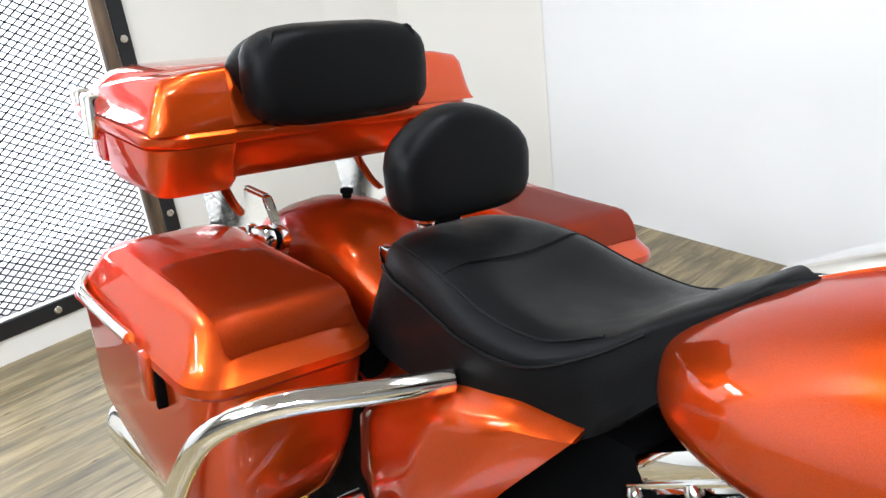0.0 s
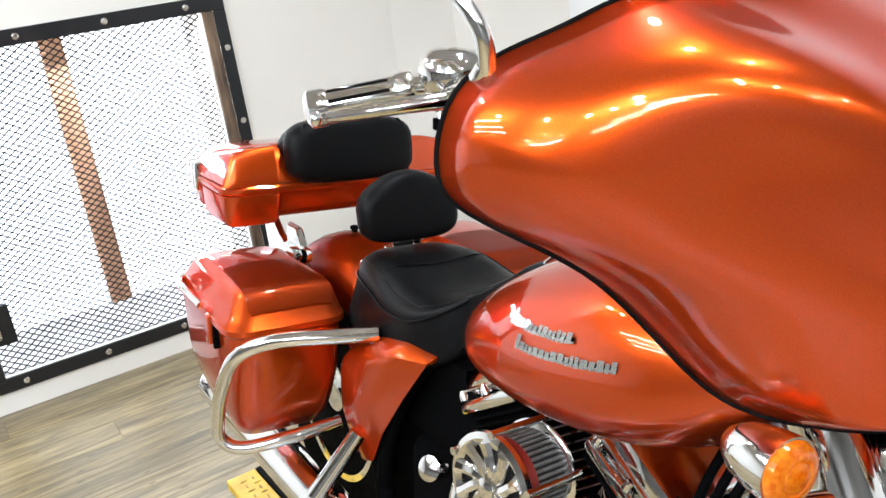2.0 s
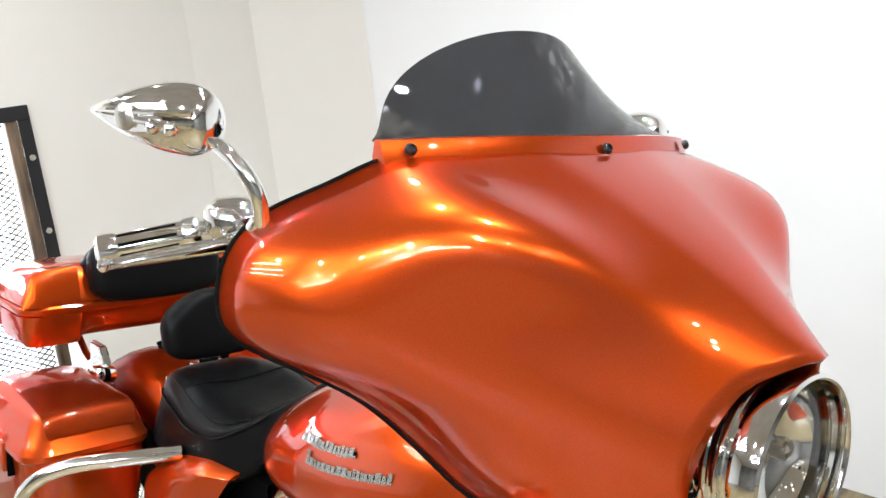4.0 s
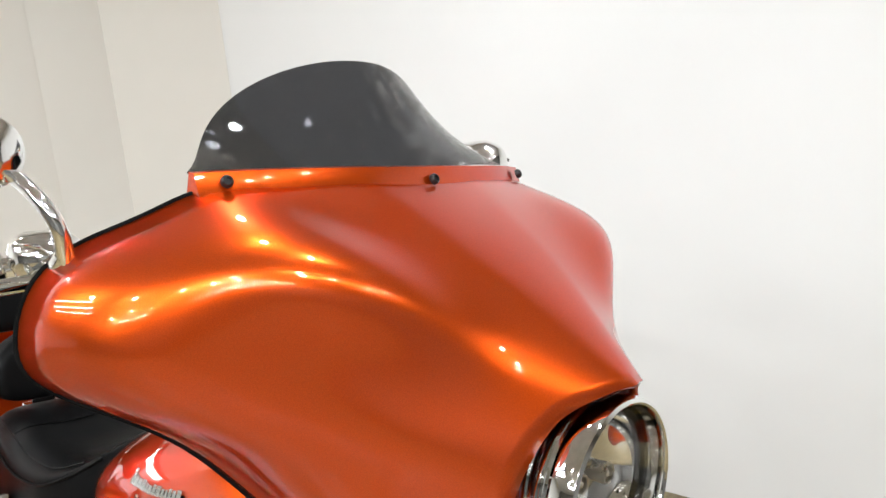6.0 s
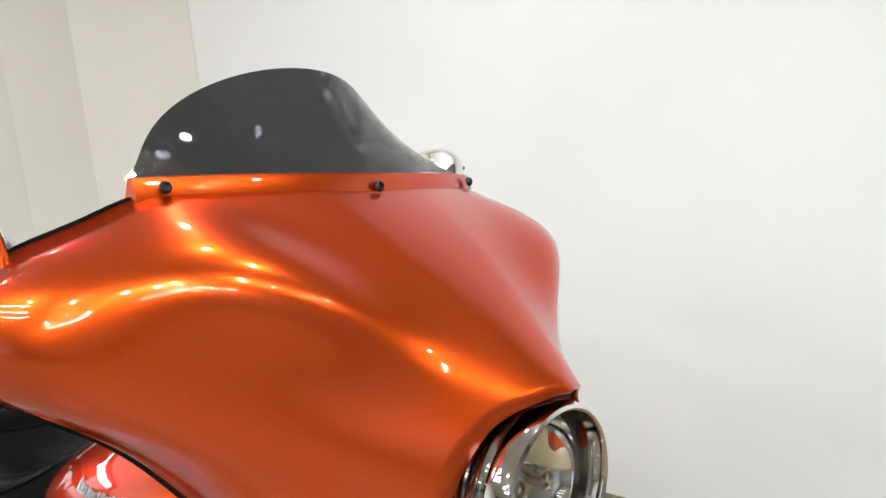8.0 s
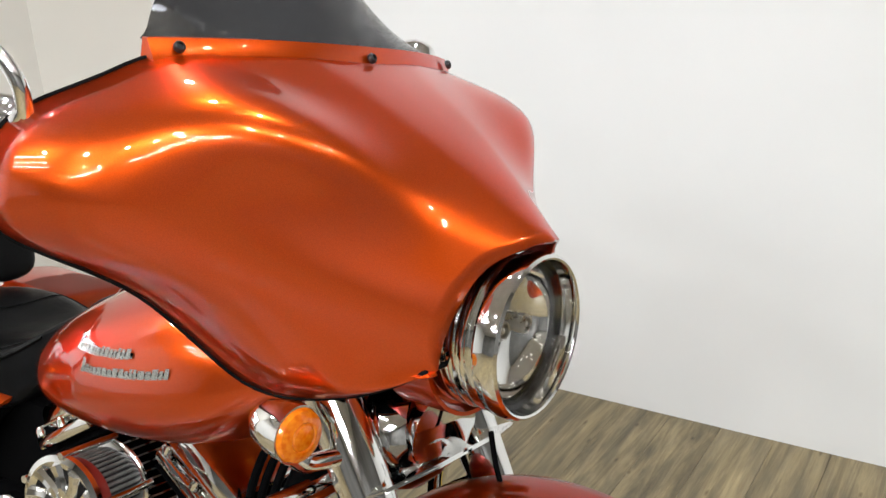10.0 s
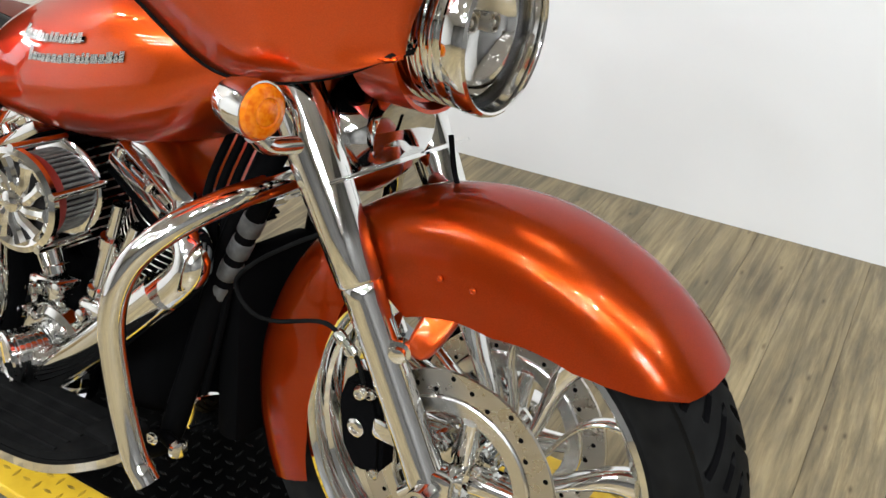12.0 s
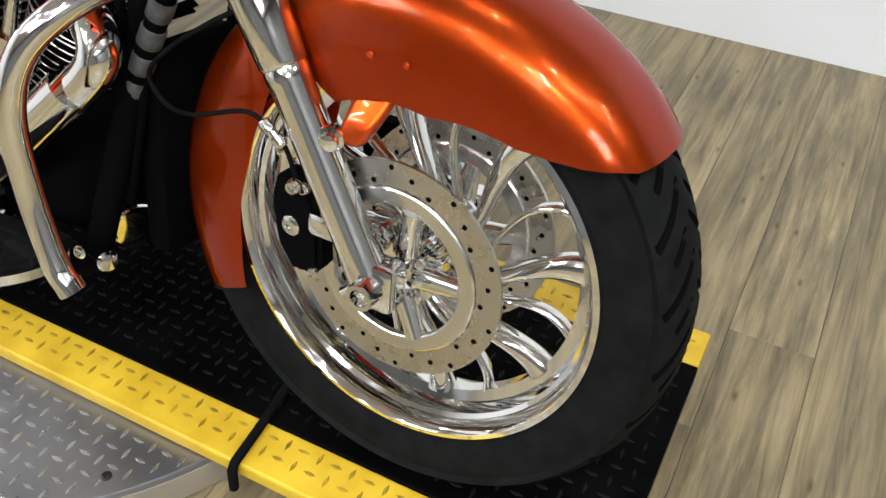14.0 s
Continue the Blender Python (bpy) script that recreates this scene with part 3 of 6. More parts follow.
def fender_skin(centre, radius, w, a0, a1, depth, steps=48, crown=False, narrow=0.0, tuck=0.0):
    """A mudguard round a wheel: an arched sheet with skirts whose depth follows the angle (degrees from ahead)."""
    bm = bmesh.new()
    rings = []
    for i in range(steps + 1):
        a = radians(a0 + (a1 - a0) * i / steps)
        d = depth(math.degrees(a))
        back = min(1.0, max(0.0, (math.degrees(a) - 118) / 40)) if tuck else 0.0
        ring = []
        shape = [(-1.0, d), (-1.0 if d > 0.045 else -0.99, min(d * 0.5 + 0.035, d * 0.93)), (-0.99, min(0.060, d * 0.82)), (-0.95, min(0.040, d * 0.64)), (-0.85, min(0.022, d * 0.44)), (-0.66, min(0.0095, d * 0.2)), (-0.36, min(0.0022, d * 0.05)), (0, 0.0)]
        if crown:
            shape = [(-1.0, d), (-1.0, d * 0.5 + 0.05), (-0.985, 0.075), (-0.92, 0.048), (-0.80, 0.028), (-0.62, 0.0145), (-0.34, 0.004), (0, 0.0)]
        pinch = 0.20 * math.exp(-((math.degrees(a) - 124) / 5.5) ** 2) if tuck else 0.0
        if not crown and d < 0.075:
            # at the tip the arch keeps its curve and is only cut shorter
            most = float(np.interp(d, [0, 0.0022, 0.0095, 0.022, 0.040, 0.060, 0.080], [0, 0.36, 0.66, 0.85, 0.95, 0.99, 1.0]))
            shape = [(-most * y, float(np.interp(most * y, [0, 0.36, 0.66, 0.85, 0.95, 0.99, 1.0], [0, 0.0022, 0.0095, 0.022, 0.040, 0.060, 0.080]))) for y in (1.0, 0.99, 0.97, 0.93, 0.84, 0.66, 0.36, 0)]
        shape = shape + [(-y, q) for y, q in shape[-2::-1]]
        for y, q in shape:
            r = radius - q - back * (0.004 + tuck * abs(y) ** 3)
            # the front lip is cut round at its corners
            e = a + radians(2) * max(0.0, 1 - i / (0.5 * steps)) ** 2 * abs(y) ** 3
            ring.append(bm.verts.new((centre[0] + r * math.cos(e), y * w * (1 - narrow * max(0.0, 1 - i / (0.146 * steps)) ** 2 - pinch * abs(y) ** 6), centre[2] + r * math.sin(e))))
        rings.append(ring)
    skin(bm, rings, False, closed=False)
    bmesh.ops.solidify(bm, geom=list(bm.faces), thickness=0.003)
    return bm


def front_depth(a):
    return float(np.interp(a, [39.6, 41.3, 44.5, 49, 56, 80, 95, 112, 120, 128, 140, 165, 190, 207], [0.016, 0.034, 0.057, 0.078, 0.10, 0.135, 0.135, 0.14, 0.10, 0.085, 0.10, 0.105, 0.102, 0.085]))


part("front_fender", fender_skin((0.003, 0, 0.345), FR, 0.092, 39.6, 207, front_depth, steps=72, narrow=0.03, tuck=0.030), PAINT, bike, "glossy orange mudguard")


def fender_bracket():
    """The moulded foot where the mudguard meets the fork leg, narrowing downwards."""
    def ring(z, x0, x1, y0, y1):
        pts = rounded_outline(x0, x1, (y1 - y0) / 2, 0.008, 0.008, 4)
        return [(x, y - (y0 + y1) / 2, z) for x, y in pts]
    return loft([ring(0.566, -0.055, -0.008, 0.064, 0.084), ring(0.556, -0.056, -0.010, 0.068, 0.089), ring(0.53, -0.060, -0.020, 0.080, 0.106), ring(0.512, -0.064, -0.030, 0.086, 0.108), ring(0.506, -0.060, -0.036, 0.090, 0.106)], 3)


both("fender_bracket", fender_bracket, PAINT)
both("bracket_bolt", lambda: turned([(0.006, -0.012), (0.012, -0.010), (0.012, 0.0), (0.0155, 0.001), (0.0155, 0.006), (0.011, 0.008), (0.010, 0.014), (0.005, 0.016)], axis((-0.066, -0.112, 0.512), (0.35, -0.9, -0.1)), 18), CHROME)
for x in (-0.034, 0.010):
    both("fender_bolt", lambda: bolt(bmesh.new(), (x, -0.0935, 0.61), (0, -1, 0), 0.004, 0.003), PAINT)

# -- fork --
RAKE = Vector((-0.490, 0, 0.872)).normalized()


def on_fork(d, y, ahead=0.0):
    """A point d metres up the fork from the axle."""
    return Vector((ahead * 0.872, y, 0.345 + ahead * 0.49)) + RAKE * d


def fork_leg(y):
    leg = part("fork_slider", turned([(0.012, -0.026), (0.020, -0.022), (0.024, -0.010), (0.0255, 0.02), (0.0245, 0.06), (0.0250, 0.245), (0.0262, 0.250), (0.0262, 0.262), (0.0250, 0.265)], axis(on_fork(0, y), RAKE), 40), CHROME, bike)
    part("fork_tube", turned([(0.0200, 0.262), (0.0200, 0.60)], axis(on_fork(0, y), RAKE), 24), CHROME, leg)
    part("fork_cover", turned([(0.0262, 0.266), (0.0282, 0.270), (0.0300, 0.33), (0.0335, 0.41), (0.0355, 0.54), (0.031, 0.545)], axis(on_fork(0, y), RAKE), 40), CHROME, leg, "polished fork cover")
    part("caliper_lug", boxed((-0.088, y - 0.012, 0.385), (-0.045, y + 0.012, 0.415), 0.007), CHROME, leg)
    part("axle_clamp", boxed((-0.022, y - 0.016, 0.320), (0.034, y + 0.022, 0.380), 0.008), CHROME, leg)
    part("axle_nut", turned([(0.010, -0.01), (0.020, -0.008), (0.020, 0.020), (0.0175, 0.023), (0.0175, 0.044), (0.0165, 0.046), (0.011, 0.046), (0.010, 0.025), (0.002, 0.024)], axis((0.006, math.copysign(0.106, y), 0.350), (0, y, 0)), 24), CHROME, leg)
    return leg


for y in (-0.112, 0.112):
    fork_leg(y)
bm = bmesh.new()
plate(bm, [on_fork(0.385, -0.140, -0.05), on_fork(0.385, -0.135, 0.05), on_fork(0.385, -0.06, 0.075), on_fork(0.385, 0.06, 0.075), on_fork(0.385, 0.135, 0.05), on_fork(0.385, 0.140, -0.05)], RAKE, 0.005)
bmesh.ops.bevel(bm, geom=list(bm.edges), offset=0.002, segments=2, affect="EDGES")
part("lower_clamp", bm, CHROME, bike, "flat chrome fork clamp")
part("fork_nacelle", turned([(0.02, -0.10), (0.055, -0.085), (0.078, -0.045), (0.085, 0.0), (0.076, 0.035), (0.052, 0.058), (0.025, 0.068), (0.004, 0.070)], axis((-0.235, 0, 0.725), (0.87, 0, 0.49)), 48), CHROME, bike, "rounded chrome fork nacelle")
both("brake_line", lambda: tubed([(-0.175, -0.125, 0.632), (-0.225, -0.13, 0.600), (-0.285, -0.13, 0.555), (-0.314, -0.13, 0.518), (-0.290, -0.13, 0.489), (-0.248, -0.13, 0.488), (-0.172, -0.13, 0.516), (-0.138, -0.13, 0.508), (-0.118, -0.125, 0.487), (-0.108, -0.118, 0.45)], 0.0030, 8), RUBBER)
both("hose_fitting", lambda: turned([(0.006, 0.0), (0.008, 0.003), (0.008, 0.014), (0.006, 0.016), (0.006, 0.022), (0.008, 0.024), (0.008, 0.034), (0.005, 0.037)], axis((-0.146, -0.13, 0.513), (0.6, 0.05, -0.5)), 14), CHROME)
both("banjo_bolt", lambda: bolt(bmesh.new(), (-0.106, -0.122, 0.442), (0.1, -1, 0), 0.010, 0.010), CHROME)
part("brake_hose", tubed([(-0.11, 0.02, 0.74), (-0.10, 0.02, 0.70), (-0.075, 0.0, 0.67), (-0.08, 0.0, 0.62)], 0.0035, 8), BLACK, bike)


def caliper():
    bm = bmesh.new()
    m = axis(HUB + Vector((-0.122, -0.088, 0.035)), (0, -1, 0)) @ Matrix.Rotation(radians(100), 4, "Z")
    pts = [(-0.03, -0.062), (0.012, -0.066), (0.03, -0.03), (0.03, 0.03), (0.012, 0.066), (-0.03, 0.062), (-0.038, 0.0)]
    plate(bm, [m @ Vector((y, x, -0.01)) for x, y in pts], (0, -1, 0), 0.035)
    bmesh.ops.bevel(bm, geom=list(bm.edges), offset=0.006, segments=2, affect="EDGES")
    return bm


for ob in both("brake_caliper", caliper, BLACK, "black four-piston brake caliper"):
    s = -1 if ob.data.vertices[0].co.y < 0 else 1
    for dx, dz, r in ((-0.122, 0.035, 0.013), (-0.105, 0.09, 0.008), (-0.09, -0.02, 0.008)):
        part("caliper_bolt", bolt(bmesh.new(), HUB + Vector((dx, s * 0.113, dz)), (0, s, 0), r, 0.007), CHROME, ob)

# -- fairing --
LAMP = Vector((-0.084, 0, 0.877))


BULGE_DEG = [0, 20, 34, 43, 52, 62, 75, 90, 110, 128, 145, 160, 180]
BULGE_T = [0, 0.12, 0.25, 0.38, 0.5, 0.62, 0.75, 0.85, 0.94, 1.0]
BULGE = [[0, 12, 22, 29, 32, 31, 26, 18, 9, 0], [0, 5, 11, 17, 21, 22, 17, 11, 5, 0], [0, 4, 13, 28, 45, 50, 40, 22, 8, 0], [0, 5, 18, 40, 67, 86, 85, 62, 28, 0], [0, 6, 20, 43, 68, 92, 105, 97, 62, 0],
         [0, 6, 19, 38, 56, 73, 90, 95, 74, 0], [0, 6, 14, 24, 33, 43, 56, 66, 60, 0], [0, 6, 10, 14, 19, 26, 38, 47, 43, 0], [0, 8, 14, 20, 26, 31, 34, 31, 20, 0], [0, 10, 20, 30, 38, 42, 41, 33, 19, 0],
         [0, 10, 20, 30, 38, 42, 41, 33, 19, 0], [0, 6, 12, 17, 20, 21, 20, 16, 9, 0], [0, 0, 0, 0, 0, 0, 0, 0, 0, 0]]


def fairing_point(deg, t):
    """A point of the right half: deg round the headlight from straight up, t from the headlight's opening out to the rim."""
    knots = [0, 20, 40, 50, 60, 68, 76, 84, 92, 102, 112, 128, 142, 150, 160, 170, 180]
    oy = np.interp(deg, knots, [0.0, 0.11, 0.262, 0.295, 0.345, 0.385, 0.408, 0.410, 0.398, 0.345, 0.288, 0.222, 0.176, 0.162, 0.150, 0.138, 0.122])
    oz = np.interp(deg, knots, [1.178, 1.178, 1.170, 1.140, 1.118, 1.095, 1.055, 1.010, 0.985, 0.955, 0.925, 0.858, 0.790, 0.793, 0.806, 0.824, 0.850])
    ox = np.interp(deg, knots, [-0.315, -0.325, -0.372, -0.40, -0.437, -0.448, -0.443, -0.443, -0.447, -0.415, -0.375, -0.360, -0.312, -0.255, -0.195, -0.145, -0.105])
    # the shell ends at the headlight's flank: below the lamp it stays open
    turn = float(np.interp(deg, [0, 90, 128, 180], [0, 82, 95, 103]))
    a = radians(turn)
    iy, iz = 0.112 * math.sin(a), 0.877 + 0.112 * math.cos(a)
    ix = float(np.interp(turn, [0, 20, 40, 90, 140], [-0.031, -0.044, -0.070, -0.095, -0.115]))
    column = [float(np.interp(t, BULGE_T, row)) for row in BULGE]
    swell = 0.001 * float(np.interp(deg, BULGE_DEG, column))
    spread = float(np.interp(t, [0, 0.5, 0.75, 0.88, 0.95, 1], [0, 0.0, 0.016, 0.027, 0.020, 0.0])) * float(np.interp(deg, [34, 52, 65, 90, 112], [0, 1.5, 1.25, 0.9, 0]))
    lift = float(np.interp(t, [0.35, 0.6, 0.85, 1], [0, 0.014, 0.016, 0])) * float(np.interp(deg, [30, 46, 62, 80], [0, 1, 1, 0]))
    # the lower part swells outward and down, the upper part forward
    low = float(np.interp(deg, [96, 122], [0, 1]))
    return Vector((ix + (ox - ix) * t + swell * (1 - 0.4 * low), -(iy + (oy - iy) * t + spread + 0.85 * low * swell * math.sin(a)), iz + (oz - iz) * t + lift + 0.65 * low * swell * math.cos(a)))


def fairing():
    bm = bmesh.new()
    na, nt = 73, 21
    raw = [[fairing_point(180 * i / (na - 1), k / (nt - 1)) for k in range(nt)] for i in range(na)]
    # ease the knots out of the surface
    for step in range(70):
        old = [row[:] for row in raw]
        for k in range(1, nt - 1):
            # the middle is rounded, with no crease
            raw[0][k] = Vector(((old[0][k].x + old[1][k].x) / 2, 0, (old[0][k].z + old[1][k].z) / 2))
        for i in range(1, na - 1):
            # the lower lobe is the smoothest
            f = 1.0 if step < 14 else min(1.0, max(0.0, (i - 31) / 10, (6 - i) / 4))
            if f == 0.0:
                continue
            for k in range(0, nt):
                near = old[i - 1][k] + old[i + 1][k]
                if 0 < k < nt - 1:
                    near = (near + old[i][k - 1] + old[i][k + 1]) / 2
                elif step >= 8:
                    continue
                raw[i][k] = (1 - 0.5 * f) * old[i][k] + 0.25 * f * near
    right = [[bm.verts.new(p) for p in row] for row in raw]
    left = [[right[i][k] if i == 0 else bm.verts.new((raw[i][k].x, -raw[i][k].y, raw[i][k].z)) for k in range(nt)] for i in range(na)]
    for v in right[0]:
        v.co.y = 0
    for grid in (right, left):
        for a, b in zip(grid, grid[1:]):
            for k in range(nt - 1):
                bm.faces.new((a[k], a[k + 1], b[k + 1], b[k]))
    rim_line = [v.co.copy() for v in (row[-1] for row in right)]
    lip = [v.co.copy() for v in (row[0] for row in right)]
    return bm, rim_line, lip


fair_bm, RIM_LINE, LIP = fairing()
bmesh.ops.recalc_face_normals(fair_bm, faces=fair_bm.faces)
fair = part("fairing", fair_bm, PAINT, bike, "glossy orange batwing-shaped fairing", angle=60)
shell = fair.modifiers.new("shell", "SOLIDIFY")
shell.thickness, shell.offset = 0.005, -1


def whole(line):
    """A right-hand line carried round to the left, closed."""
    return line + [Vector((p.x, -p.y, p.z)) for p in line[:0:-1]]


def ring_tube(line, r, sides=8):
    bm = bmesh.new()
    n = len(line)
    rings = []
    for i in range(n):
        way = (line[(i + 1) % n] - line[i - 1]).normalized()
        side = way.cross(Vector((1, 0, 0.2))).normalized()
        up = way.cross(side)
        rings.append([bm.verts.new(line[i] + r * (math.cos(a) * side + math.sin(a) * up)) for a in (2 * math.pi * k / sides for k in range(sides))])
    skin(bm, rings + [rings[0]], False)
    return bm


part("edge_trim", ring_tube(whole([p + Vector((-0.004, 0, 0)) for p in RIM_LINE]), 0.0028), RUBBER, fair, "black rubber edge trim")


def inner_fairing():
    line = whole([p + Vector((-0.006, 0, 0)) for p in RIM_LINE])
    mid = sum(line, Vector()) / len(line)
    bm = bmesh.new()
    rings = []
    for s, dx in ((0.972, -0.002), (0.945, -0.006), (0.90, -0.010), (0.72, -0.02), (0.45, -0.03)):
        rings.append([bm.verts.new((p.x * 1 + dx if s > 0.9 else mid.x + (p.x - mid.x) * s + dx, mid.y + (p.y - mid.y) * s, mid.z + (p.z - mid.z) * s)) for p in line])
    skin(bm, rings, False)
    bm.faces.new(rings[-1])
    return bm


part("inner_fairing", inner_fairing(), BLACK, fair, "black inner fairing")
part("headlight_surround", turned([(0.109, -0.10), (0.109, -0.035), (0.104, -0.035), (0.104, -0.10)], axis(LAMP, (1, 0, 0)), 48, closed=True), PAINT, fair, "orange headlight surround")


def trim_band():
    """The raised strip under the windshield, following the fairing's top."""
    bm = bmesh.new()
    rows = []
    for i in range(25):
        y = -0.262 + 0.524 * i / 24
        x = -0.312 - 0.068 * (abs(y) / 0.26) ** 1.8
        z = 1.1765 - 0.006 * (abs(y) / 0.26) ** 3
        rows.append([(x + 0.010, y, z - 0.030), (x + 0.014, y, z - 0.012), (x + 0.004, y, z + 0.012), (x - 0.004, y, z + 0.013), (x - 0.012, y, z - 0.030)])
    skin(bm, [[bm.verts.new(p) for p in row] for row in rows])
    return bm


band = part("windshield_band", trim_band(), PAINT, fair, "orange painted strip holding the windshield")
for y in (-0.238, 0.0, 0.238):
    x = -0.312 - 0.068 * (abs(y) / 0.26) ** 1.8 + 0.013
    part("screw", bolt(bmesh.new(), (x, y, 1.174), (0.9, y * 1.2, 0.4), 0.0065, 0.006), FRAME, band)


def windshield():
    bm = bmesh.new()
    rows = []
    nu, nv = 41, 13
    for i in range(nu):
        s = -1 + 2 * i / (nu - 1)
        y = 0.262 * s
        top = 0.004 + 0.129 * max(0.0, 1 - abs(s) ** 2.24) ** 1.5
        row = []
        for k in range(nv):
            h = top * k / (nv - 1)
            row.append(Vector((-0.316 - 0.066 * abs(s) ** 1.8 - (0.75 + 2.1 * s * s) * h, 0.258 * s * (1 + 1.18 * h), 1.178 + h)))
        rows.append(row)
    for _ in range(2):
        old = [r[:] for r in rows]
        for i in range(1, nu - 1):
            rows[i] = [0.5 * old[i][k] + 0.25 * (old[i - 1][k] + old[i + 1][k]) for k in range(nv)]
    grid = [[bm.verts.new(p) for p in row] for row in rows]
    for a, b in zip(grid, grid[1:]):
        for k in range(nv - 1):
            bm.faces.new((a[k], a[k + 1], b[k + 1], b[k]))
    bmesh.ops.solidify(bm, geom=list(bm.faces), thickness=0.003)
    return bm


shield = part("windshield", windshield(), SMOKE, bike, "low smoked acrylic windshield")
shield.visible_shadow = False

# -- headlight --
AHEAD = axis(LAMP, (1, 0, -0.02)) @ Matrix.Diagonal((0.95, 0.95, 1, 1))
ribs = [(0.06, -0.10), (0.092, -0.085)]
for k in range(5):
    x = -0.066 + 0.0155 * k
    ribs += [(0.0925, x), (0.0985, x + 0.002), (0.0992, x + 0.005), (0.0985, x + 0.008), (0.0925, x + 0.010)]
ribs += [(0.094, 0.014), (0.1005, 0.017), (0.1015, 0.024), (0.1015, 0.036), (0.0995, 0.042), (0.096, 0.0445), (0.0935, 0.043), (0.0920, 0.038), (0.091, 0.016)]
head = part("headlight", turned(ribs, AHEAD, 64, cap=False), CHROME, bike, "finned chrome headlight housing", angle=30)
part("reflector", turned([(0.0838, 0.010), (0.079, -0.004), (0.066, -0.014), (0.045, -0.021), (0.022, -0.024), (0.001, -0.025)], AHEAD, 48, cap=False), CHROME, head)
part("inner_ring", turned([(0.0912, 0.020), (0.087, 0.021), (0.085, 0.016), (0.0835, 0.004), (0.0912, 0.004)], AHEAD, 48, closed=True), BLACK, head)
part("lens", turned([(0.091, 0.026), (0.072, 0.0315), (0.040, 0.0355), (0.002, 0.037), (0.002, 0.035), (0.040, 0.0335), (0.072, 0.0295), (0.091, 0.024)], AHEAD, 48, closed=True), LENS, head)
for y, z in ((-0.026, 0.006), (0.026, 0.004)):
    part("bulb", turned([(0.011, -0.02), (0.0125, 0.008), (0.011, 0.012), (0.009, 0.011), (0.008, 0.006), (0.0045, 0.006), (0.0035, 0.010), (0.001, 0.011)], AHEAD @ Matrix.Translation((y, z, 0)), 20), STEEL, head)
part("fairing_nose", turned([(0.098, -0.09), (0.103, -0.06), (0.1035, -0.045), (0.098, -0.045), (0.098, -0.06)], AHEAD, 48, closed=True), PAINT, bike, "orange collar round the headlight")
part("passing_lamp", turned([(0.03, -0.05), (0.052, -0.03), (0.057, 0.0), (0.054, 0.008), (0.045, 0.010)], axis((-0.17, -0.0, 0.735), (1, -0.15, -0.1)), 32), CHROME, bike)

# -- turn signals --
for s in (-1, 1):
    m = axis((-0.205, s * 0.213, 0.783), (0.995, s * 0.06, -0.02)) @ Matrix.Scale(0.86, 4)
    sig = part("turn_signal", turned([(0.006, -0.075), (0.018, -0.070), (0.030, -0.050), (0.036, -0.022), (0.0375, -0.004), (0.0375, 0.004), (0.031, 0.005)], m, 32), CHROME, bike, "chrome bullet turn signal")
    part("lens", turned([(0.0345, 0.0), (0.0350, 0.005), (0.0325, 0.011), (0.026, 0.0145), (0.0195, 0.0155), (0.0175, 0.0135), (0.0155, 0.0155), (0.008, 0.0175), (0.002, 0.018)], m, 40), AMBER, sig, "ribbed amber lens", angle=25)
    part("bracket", tubed([(-0.215, s * 0.21, 0.755), (-0.22, s * 0.18, 0.735), (-0.21, s * 0.13, 0.73)], 0.011, 12), CHROME, sig)

